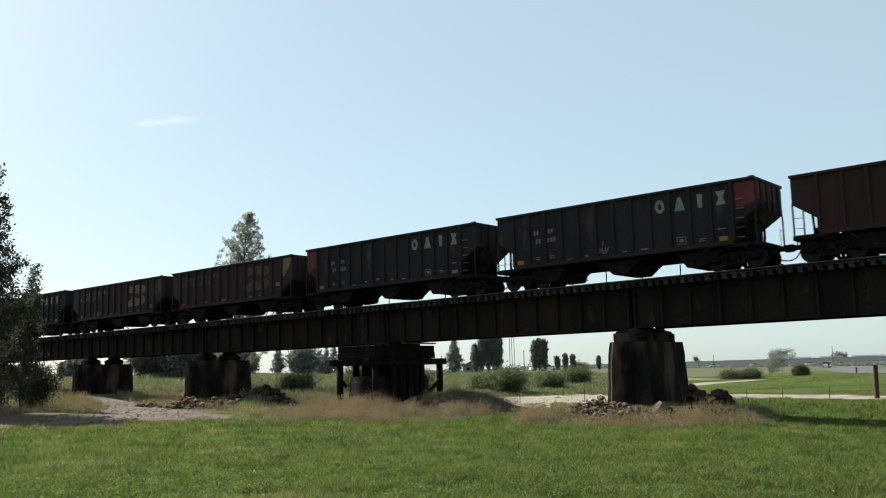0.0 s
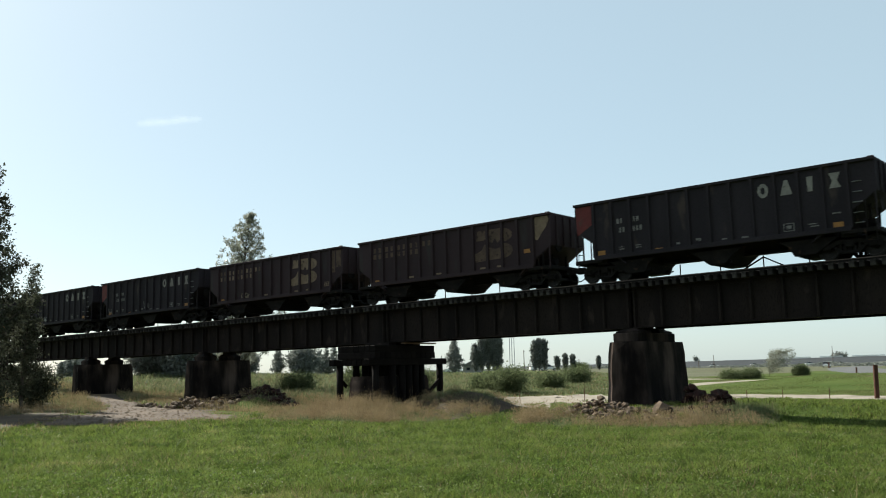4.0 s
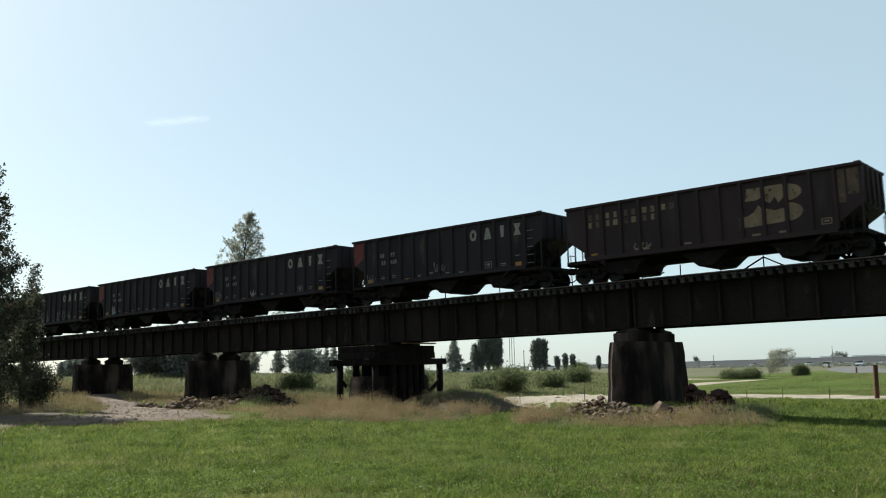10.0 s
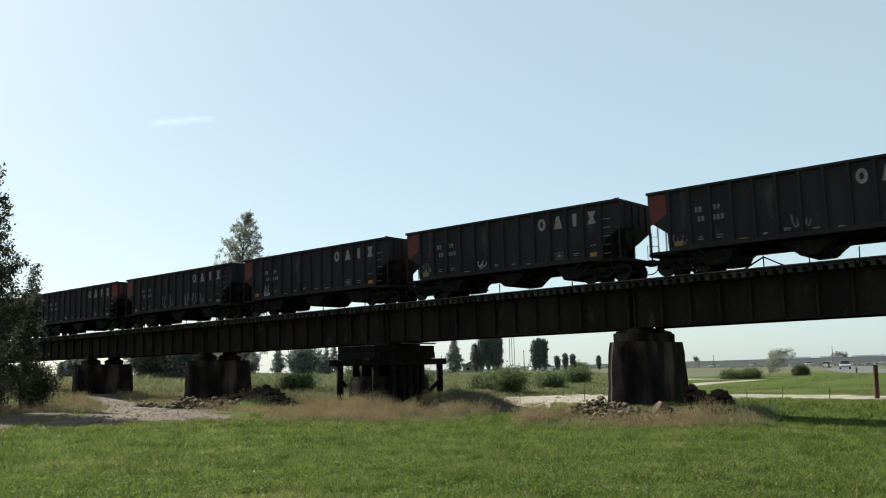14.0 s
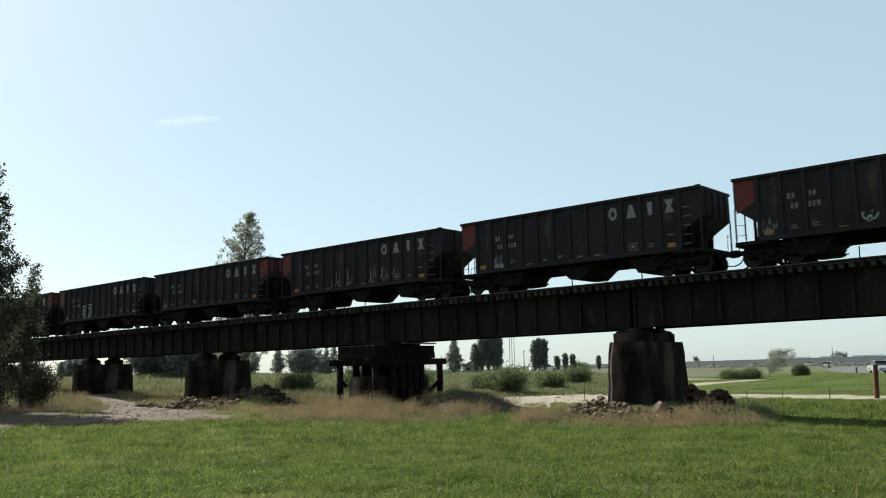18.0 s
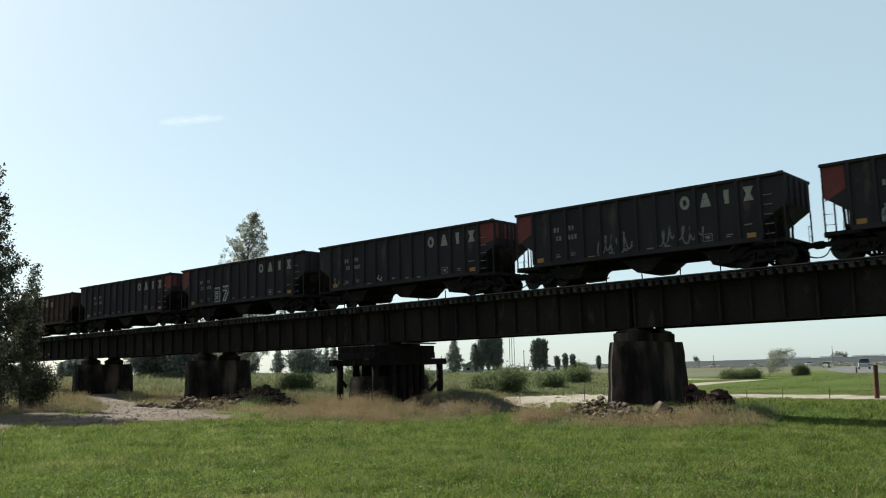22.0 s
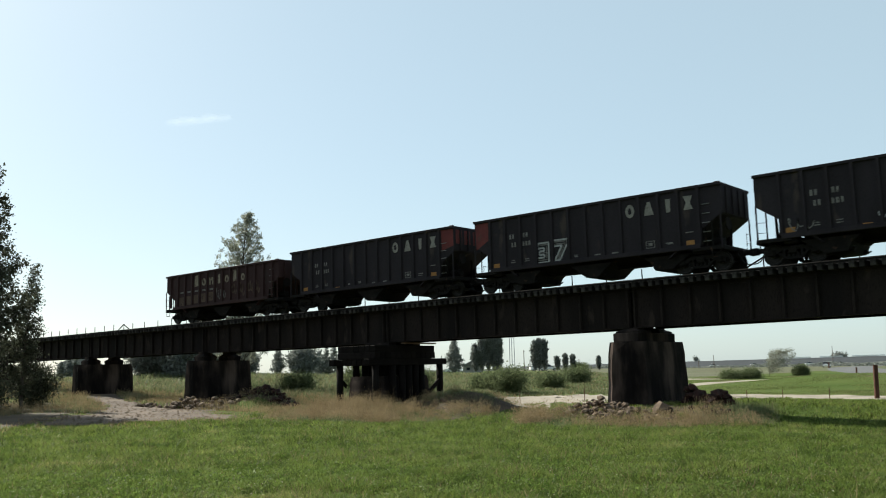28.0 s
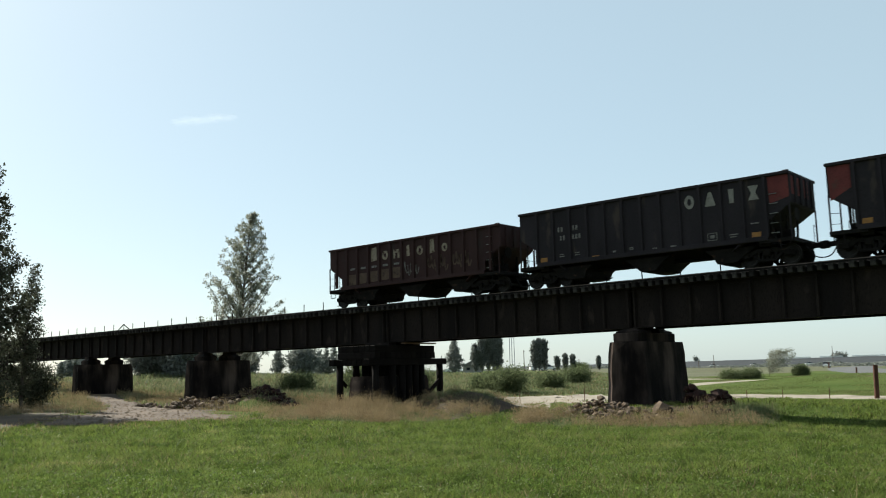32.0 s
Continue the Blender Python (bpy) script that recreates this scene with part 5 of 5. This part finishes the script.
# hedges and scrub along the far edge of the plain
rng1 = np.random.default_rng(41)
a_ = np.radians(rng1.uniform(-72, -14, 26000))
d_ = 330 + 60 * np.sin(a_ * 9) + rng1.normal(0, 8, 26000)
hx, hy = d_ * np.sin(a_), d_ * np.cos(a_)
hz_ = lay(hx, hy) + rng1.random(26000) * 0.45 * (1.1 + 1.0 * np.sin(a_ * 31) * np.sin(a_ * 83 + 1) + 1.9 * np.clip(np.sin(a_ * 57) * np.sin(a_ * 23 + 2), 0, 1))
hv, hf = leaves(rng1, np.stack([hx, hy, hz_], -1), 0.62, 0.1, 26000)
tagged(new("far_hedge", soup("far_hedge", hv, hf, HAZYLEAF)), "dark hedges and scrub along the far plain", "hedge", kind="stuff")

# ---- tracks, road and the far side ----
track("dirt_track", TRACK, GRAVEL, "pale gravel farm track behind the bridge", seed=3, edge=0.5)
track("gravel_yard", [(-113.0, 37.0, 11.0), (-107.5, 48.0, 12.0), (-102.0, 60.0, 10.0)], GRAVEL, "pale gravel yard beyond the bridge end", 0.05, 12)
track("dirt_track_far", TRACK_FAR, GRAVEL, "pale gravel track leading off across the far field", seed=4)
# a pond: gravel colour stands in for its bright water surface
track("pale_gravel_patch", [(-45.5, 90.5, 1.3), (-43.0, 92.4, 1.9), (-40.5, 93.8, 1.2)], GRAVEL, "pale pond in the far field, its sheen in gravel colour", seed=15)
track("bare_path", [(x, y, w + 0.25) for x, y, w in WAYS], DIRT, "bare sandy path leading under the bridge", seed=5, edge=0.5)
track("bare_path_fork", [(x, y, w + 0.2) for x, y, w in FORK], DIRT, "bare sandy fork of the path by the rubble", seed=6, edge=0.5)
track("bare_mound", [(-44, 35.0, 1.5), (-39, 34.3, 4.2), (-34, 33.6, 4.2), (-29.5, 33.2, 3.2), (-26, 32.5, 1.5)], BROWNSOIL, "bare brown soil of the mound under the dry grass", 0.03, 31, edge=0.5, category="soil")
track("bare_mound", [(-23.5, 35.0, 1.2), (-20.5, 33.6, 3.0), (-16.5, 33.2, 3.0), (-13.5, 34.0, 1.2)], BROWNSOIL, "bare brown soil of the mound under the dry grass", 0.03, 32, edge=0.5, category="soil")
track("bare_mound", [(-35.0, 36.3, 1.8), (-30.0, 36.4, 2.3), (-26.2, 36.2, 1.0)], BROWNSOIL, "bare brown soil heaped under the bridge beside a pier", 0.03, 34, edge=0.5, category="soil")
track("bare_mound", [(-51.0, 36.6, 1.3), (-46.5, 36.7, 1.6), (-42.8, 36.4, 0.9)], BROWNSOIL, "bare brown soil heaped under the bridge beside a pier", 0.03, 35, edge=0.5, category="soil")
track("shaded_soil", SHADE, BROWNSOIL, "bare dark soil in the shade of the trees", 0.012, 33, edge=0.5, category="soil")
ROAD = [(60.0, 0.0), (15.0, 60.0), (-10.0, 90.0), (-24.0, 106.0), (-33.9, 123.8), (-44.0, 149.5), (-51.4, 171.2), (-55.2, 183.0), (-57.6, 190.2), (-61.8, 203.7), (-66.1, 218.2), (-66.5, 221.2), (-68.4, 231.6), (-69.2, 238.1), (-69.8, 245.1), (-71.9, 257.7), (-70.5, 259.5), (-69.0, 264.6), (-40.0, 276.0), (60.0, 300.0)]
SLIP = [(-5.0, 82.0), (-18.0, 98.0), (-35.1, 133.4), (-38.4, 143.0), (-41.4, 151.4), (-46.1, 166.0), (-50.7, 180.1), (-54.5, 192.1), (-59.2, 208.5), (-63.6, 225.3), (-67.3, 242.2), (-70.2, 257.8), (-69.3, 260.0), (-69.4, 265.5), (-30.0, 290.0), (60.0, 310.0)]
track("road", [(x, y, 3.4) for x, y in ROAD], ROADM, "grey paved road curving across the far field", 0.05, 7, edge=0.02)
track("slip_road", [(x, y, 3.0) for x, y in SLIP], ROADM, "grey paved slip road beside the far road", 0.07, 8, edge=0.02)

track("pasture", [(-50, 92, 5), (-62, 125, 16), (-85, 180, 40), (-130, 300, 90), (-190, 480, 130)], FIELDM, "dull dry pasture beyond the far field", 0.02, 9, category="field")


def far_bank():
    """A long grey levee on the skyline."""
    rows = []
    for i in range(60):
        a = radians(-36 + 40 * i / 59)
        d = 560.0
        x, y = d * math.sin(a), d * math.cos(a)
        h = 2.86 + 0.68 * (-36 + 40 * i / 59 + 25.5) / 10.75 + 0.05 * math.sin(i * 1.7)
        nx, ny = math.sin(a), math.cos(a)
        rows.append([(x - nx * 14, y - ny * 14, 0.3), (x - nx * 3, y - ny * 3, 0.6 + h), (x + nx * 3, y + ny * 3, 0.6 + h), (x + nx * 14, y + ny * 14, 0.3)])
    ob = part("far_levee", Geo().loft(rows), HAZE)
    tagged(ob, "long grey levee on the skyline", "levee", kind="structure")
    for k in range(15):
        az = -19.6 + 0.44 * k
        if k in (3, 7):
            continue
        a = radians(az)
        x, y = 557 * math.sin(a), 557 * math.cos(a)
        h = 3.46 + 0.68 * (az + 25.5) / 10.75
        t = part("guard_rail", Geo().box((0, 0, 0.75), (3.9, 0.2, 0.55), 0.03).box((-1.4, 0, 0.2), (0.3, 0.3, 1.0)).box((1.4, 0, 0.2), (0.3, 0.3, 1.0)), WHITE, None, at=pose(x, y, h - 0.3, 0, 0, -az))
        tagged(t, "pale guard rail along the top of the far levee", "guard rail", "guard rails on the levee")


far_bank()


def house(x, y, turn, w, l, h):
    ob = thing("farm_house", "low pale farmhouse with a grey roof far off", "house", at=pose(x, y, gz(x, y), 0, 0, turn))
    wall = part("wall", Geo().box((0, 0, h / 2), (w, l, h), 0.02), WALLM, ob)
    part("roof", Geo().slab([(-w / 2 - 0.4, h - 0.1), (w / 2 + 0.4, h - 0.1), (0, h + w * 0.28)], -l / 2 - 0.4, l / 2 + 0.4), ROOFM, ob)
    for k in (-1, 1):
        part("window", Geo().box((k * w * 0.22, -l / 2 - 0.02, h * 0.55), (w * 0.18, 0.08, h * 0.35), 0.01), DARKGLASS, wall)


house(-120.5, 148.8, 38, 4.0, 4.6, 1.5)
house(-172.0, 88.0, 60, 8.0, 10.0, 2.6)


def pole(x, y, h, r=0.14, arm=True):
    ob = thing("utility_pole", "wooden utility pole far off on the plain", "utility pole", "utility poles", at=pose(x, y, gz(x, y)))
    part("shaft", Geo().rod((0, 0, -0.3), (0, 0, h), r, r * 0.7, 8), POLEWOOD, ob)
    if arm:
        part("crossarm", Geo().box((0, 0, h * 0.93), (h * 0.12, 0.1, 0.12), 0.01), POLEWOOD, ob)


for x, y, h in ((-172.1, 198.2, 4.9), (-153.8, 214.0, 6.0), (-152.4, 215.0, 3.0), (-141.6, 224.5, 3.1), (-98.3, 315.1, 6.6), (-128.8, 288.8, 4.4), (-133.0, 286.0, 3.2)):
    pole(x, y, h, arm=5.5 < h < 6.2)


def mast():
    x, y = -180.5, 244.3
    ob = thing("lattice_mast", "slender pale lattice mast far off on the plain", "mast", at=pose(x, y, gz(x, y), 0, 0, 36))
    h = 19.0
    for dx in (-0.8, 0.0, 0.85):
        part("leg", Geo().rod((dx, 0, 0), (dx * 0.85, 0, h), 0.11, n=6), PALEMETAL, ob)
    for k in range(9):
        part("strut", Geo().bar((-0.78, 0, 1 + 2.1 * k), (0.8, 0, 1 + 2.1 * k), 0.08, 0.08), PALEMETAL, ob)


mast()


def vehicle(kind, paint, label, at, group="cars on the far road"):
    """A car: body, cabin, glass, wheels and lamps; its front points to +x."""
    ob = thing("car", label, "car", group, at=at)
    tall = 0.35 if kind == "suv" else 0.0
    l, w = 2.25, 0.9
    side = [(-l, 0.35), (l, 0.32), (l, 0.62), (l - 0.25, 0.78), (1.0, 0.92 + tall * 0.3), (-l + 0.1, 0.95 + tall * 0.4), (-l, 0.85)]
    part("body", Geo().slab(side, -w, w), paint, ob)
    r0 = 1.45 + tall
    back = -l + 0.25 if kind == "suv" else -l + 0.7
    cab = Geo().loft([[(back, y, 0.93 + tall * 0.35), (1.05, y, 0.9 + tall * 0.3), (0.25, y * 0.82, r0), (back + 0.45, y * 0.82, r0)] for y in (-w + 0.04, w - 0.04)])
    cabin = part("cabin", cab, DARKGLASS, ob)
    part("roof", Geo().box(((back + 0.7) / 2, 0, r0), (1.0 - back * 0.55, 1.42, 0.05), 0.02), paint, cabin)
    for x in (-1.35, 1.35):
        for y in (-w + 0.08, w - 0.08):
            wh = part("wheel", Geo().rod((x, y - 0.1, 0.32), (x, y + 0.1, 0.32), 0.32, n=14), TYRE, ob)
            part("rim", Geo().rod((x, y - 0.11, 0.32), (x, y + 0.11, 0.32), 0.19, n=10), PALEMETAL, wh)
    for y in (-0.62, 0.62):
        part("headlight", Geo().box((l - 0.03, y, 0.66), (0.1, 0.34, 0.13), 0.02), WHITE, ob)
        part("tail_light", Geo().box((-l + 0.02, y * 1.15, 0.78), (0.08, 0.24, 0.16), 0.02), RED, ob)
    return ob


parked = [vehicle("sedan", WHITE, "white car parked far off by the trees", pose(x, y, gz(x, y), 0, 0, r), "parked cars far off") for x, y, r in ((-130.0, 154.5, 10), (-119.0, 171.5, 50), (-117.5, 173.0, 40), (-193.0, 433.0, 20), (-176.0, 443.0, 35), (-166.0, 447.0, 15), (-152.0, 452.0, 25))]
silver_car = vehicle("sedan", SILVER, "silver sedan driving along the far road", pose(0, 90, 0.4))
white_car = vehicle("sedan", WHITE, "white sedan driving along the far road", pose(0, 92, 0.4))
silver_suv = vehicle("suv", SILVER, "silver sport utility car driving along the far road", pose(0, 94, 0.4))
tagged(vehicle("sedan", WHITE, "white van-like car standing by the far road", pose(-74.0, 232.0, gz(-74.0, 232.0), 0, 0, 108), "parked cars far off"))


# ---- posts ----
def fence_post(x, y, h, r, lean, material, label):
    ob = part("fence_post", Geo().rod((0, 0, -0.4), (0, 0, h), r, r * 0.93, 12), material, None, at=pose(x, y, gz(x, y), 0, lean, 0))
    tagged(ob, label, "fence post", "fence posts")
    return ob


fence_post(-13.35, 49.25, 1.72, 0.125, 1.5, POSTRUST, "thick rusty steel fence post in the grass")
fence_post(-31.0, 107.2, 0.85, 0.1, 2, POSTRUST, "dark post beside the far road")
fence_post(-65.0, 205.2, 1.3, 0.16, 0, POSTRUST, "dark post beside the far road")
for x, y, h in ((-18.2, 49.4, 0.5), (-20.3, 49.6, 0.45), (-15.6, 49.0, 0.6), (-31.0, 42.6, 0.6), (-27.6, 44.2, 0.75)):
    fence_post(x, y, h, 0.02, 0, POSTRUST, "thin metal fence stake by the gravel track")


# ---- rubble ----
def rock_mesh(seed, material):
    rnd = random.Random(seed)
    bm = bmesh.new()
    bmesh.ops.create_icosphere(bm, subdivisions=1, radius=0.5)
    for v in bm.verts:
        v.co *= rnd.uniform(0.72, 1.15)
        v.co.z *= 0.72
    me = bpy.data.meshes.new("rock")
    bm.to_mesh(me)
    bm.free()
    me.materials.append(material)
    return me


def rubble(label, spots, material, seed):
    rnd = random.Random(seed)
    kinds = [rock_mesh(seed * 10 + i, material) for i in range(6)]
    x0, y0 = spots[0][0], spots[0][1]
    ob = thing("rubble_pile", label, "rocks", at=pose(x0, y0, gz(x0, y0)))
    base = ob.matrix_basis.inverted()
    for x, y, rx, ry, n, s0, s1, heap in spots:
        for i in range(n):
            a, r = rnd.uniform(0, 6.283), math.sqrt(rnd.random())
            px_, py_ = x + rx * r * math.cos(a), y + ry * r * math.sin(a)
            s = rnd.uniform(s0, s1) * (0.6 + 0.4 * rnd.random())
            z = gz(px_, py_) + heap * (1 - r) * rnd.random() + s * 0.12
            rk = part("rock", rnd.choice(kinds), material, ob)
            rk.matrix_basis = base @ pose(px_, py_, z, rnd.uniform(-30, 30), rnd.uniform(-30, 30), rnd.uniform(0, 360)) @ Matrix.Diagonal((s, s * rnd.uniform(0.7, 1.2), s * rnd.uniform(0.6, 1.0), 1))
    return ob


rubble("grey broken stone heaped round the foot of a pier", [(-17.9, 31.9, 2.7, 1.3, 150, 0.16, 0.42, 0.5), (-19.6, 32.6, 1.5, 1.2, 90, 0.2, 0.5, 0.85), (-21.6, 34.4, 1.5, 1.1, 30, 0.18, 0.45, 0.25), (-16.9, 33.6, 0.5, 0.4, 3, 0.7, 0.9, 0.4)], STONE, 2)
rubble("dark red-brown slag boulders heaped beside a pier", [(-16.75, 35.6, 0.6, 0.5, 20, 0.6, 0.95, 1.05), (-15.6, 35.4, 0.6, 0.5, 20, 0.55, 0.9, 0.95), (-14.8, 34.6, 0.7, 0.6, 12, 0.4, 0.65, 0.25), (-15.6, 34.2, 0.9, 0.5, 12, 0.35, 0.6, 0.15)], RUSTROCK, 3)
rubble("grey broken stone heaped beside a pier and path", [(-48.3, 31.8, 2.3, 1.2, 110, 0.25, 0.7, 0.95), (-46.6, 32.4, 1.3, 0.9, 40, 0.25, 0.6, 0.9), (-51.5, 31.2, 1.6, 0.9, 24, 0.25, 0.5, 0.3)], STONE, 4)
rubble("broken concrete footing blocks at the foot of a pier", [(-48.4, 34.6, 1.6, 0.8, 7, 0.5, 0.9, 0.1), (-31.6, 34.4, 2.0, 0.8, 6, 0.3, 0.6, 0.0)], STONE, 5)
# added dark rocks that deepen the pier's shadow on the ground here
rubble("dark slag rocks added to deepen the shade beside a pier", [(-47.6, 36.5, 1.6, 0.8, 34, 0.5, 1.1, 0.35), (-45.2, 36.4, 1.7, 0.8, 30, 0.35, 0.8, 0.1)], RUSTROCK, 6)


# ---- a small cloud ----
def cloud():
    m = bpy.data.materials.new("thin_cloud")
    m.use_nodes = True
    nt = m.node_tree
    b = nt.nodes.new("ShaderNodeBsdfTranslucent")
    b.inputs["Color"].default_value = (0.97, 0.97, 0.97, 1)
    tr = nt.nodes.new("ShaderNodeBsdfTransparent")
    ms = nt.nodes.new("ShaderNodeMixShader")
    ms.inputs[0].default_value = 0.014
    nt.links.new(tr.outputs[0], ms.inputs[1])
    nt.links.new(b.outputs[0], ms.inputs[2])
    nt.links.new(ms.outputs[0], nt.nodes["Material Output"].inputs["Surface"])
    ob = thing("cloud", "small thin white cloud drifting in the clear sky", "cloud")
    rnd = random.Random(3)
    for i in range(5):
        bm = bmesh.new()
        bmesh.ops.create_icosphere(bm, subdivisions=3, radius=1.0)
        me = bpy.data.meshes.new("puff")
        for v in bm.verts:
            v.co *= 1 + 0.25 * noise.noise(v.co * 1.6 + Vector((i * 7.1, 0, 0)))
            v.co = Vector((v.co.x * rnd.uniform(0.99, 1.01) * (17 + 5 * (i % 3)), v.co.y * 14, v.co.z * (7.5 + 2.0 * (i % 2))))
        bm.to_mesh(me)
        bm.free()
        me.materials.append(m)
        me.shade_smooth()
        part("puff", me, m, ob, at=pose(-46 + 23 * i, rnd.uniform(-6, 6), rnd.uniform(-3, 3) + (4 if 2 < i < 5 else 0)))
    return ob


small_cloud = cloud()


# ---- what moves ----
def head_place(t):
    """How far along the line the near front corner of the sixth car is at t seconds."""
    u = (t - 14) / 14
    return -5.187 + 66.098 * u - 2.229 * u * u - 0.464 * u ** 3 + 0.420 * u ** 4


def motions():
    slope = -math.degrees(math.atan(GRADE))
    for k, car in enumerate(cars):
        rows = []
        for i in range(33):
            x = head_place(i) + (5 - k) * PITCH - (BODY / 2 if k < 12 else 12.75 / 2 - 0.15)
            rows.append((float(i), pose(x, LINE_Y, tie_z(x) + RAIL, 0, slope, 0)))
        walk(car, rows)
        for tr in [c for c in car.children if c.name.split(".")[0] == "truck"]:
            for ws in [c for c in tr.children if c.name.split(".")[0] == "wheelset"]:
                spin = []
                dx = ws.matrix_basis.translation.x
                steps = 250
                for i in range(steps + 1):
                    t = 32.0 * i / steps
                    spin.append((t, pose(dx, 0, 0.43, 0, math.degrees((head_place(t) + 72.6) / 0.43), 0)))
                walk(ws, spin)

    # traffic on the far road: rows of seconds and place
    def drive(car, rows):
        keyed = []
        for i, (t, x, y) in enumerate(rows):
            a, b = rows[max(0, i - 1)], rows[min(len(rows) - 1, i + 1)]
            turn = math.degrees(math.atan2(b[2] - a[2], b[1] - a[1]))
            keyed.append((t, pose(x, y, gz(x, y) + 0.05, 0, 0, turn)))
        walk(car, keyed)

    drive(silver_car, [(0, 60.0, 300.0), (6, -40.0, 276.0), (8, -69.0, 264.6), (9, -70.5, 259.5), (9.5, -71.9, 257.7), (10, -69.8, 245.1), (10.5, -69.2, 238.1), (11, -68.4, 231.6), (11.5, -66.5, 221.2), (12, -66.1, 218.2), (12.5, -61.8, 203.7), (13, -57.6, 190.2), (13.5, -55.2, 183.0), (14, -51.4, 171.2), (14.5, -44.0, 149.5), (16.5, -33.9, 123.8), (17.5, -30.7, 114.8), (18.5, -27.7, 108.0), (22, 15.0, 60.0), (32, 120.0, -60.0)])
    drive(white_car, [(0, 140.0, -60.0), (15, -5.0, 82.0), (18.5, -35.1, 133.4), (19, -38.4, 143.0), (19.5, -41.4, 151.4), (20, -46.1, 166.0), (20.5, -50.7, 180.1), (21, -54.5, 192.1), (21.5, -59.2, 208.5), (22, -63.6, 225.3), (22.5, -67.3, 242.2), (23, -70.2, 257.8), (23.5, -69.3, 260.0), (24, -69.4, 265.5), (26, -30.0, 290.0), (32, 120.0, 330.0)])
    drive(silver_suv, [(0, 140.0, -80.0), (17, -5.0, 82.0), (20.5, -35.7, 133.5), (21, -38.9, 143.3), (21.5, -42.0, 151.7), (22, -46.7, 166.2), (22.5, -50.8, 180.2), (23, -56.1, 198.2), (23.5, -63.3, 225.1), (24, -67.2, 242.1), (24.5, -70.2, 257.8), (25, -69.8, 260.3), (25.5, -70.2, 266.7), (27.5, -30.0, 290.0), (32, 100.0, 325.0)])

    # the wind in the tree behind the bridge
    foot = swaying.matrix_basis.copy()
    sway = [(0, 0.0), (1.5, 0.5), (3, 0.35), (6, 0.5), (7.5, 0.9), (9, 0.4), (11, 0.0), (13, -0.7), (14.5, -0.4), (17, 0.15), (19, 0.4), (21, 1.1), (22.5, 1.6), (24, 1.1), (25.5, 0.8), (28, -0.3), (29, -0.3), (30, 0.5), (30.7, 1.6), (31.5, 1.6), (32, 1.2)]
    walk(swaying, [(t, foot @ Matrix.Rotation(radians(a), 4, Vector((-0.65, 0.76, 0)))) for t, a in sway])

    drift = [(0, (-1563, 959, 512)), (32.0, (-1503, 1011, 514))]
    walk(small_cloud, [(t, pose(*p, 0, 0, 40)) for t, p in drift])


motions()
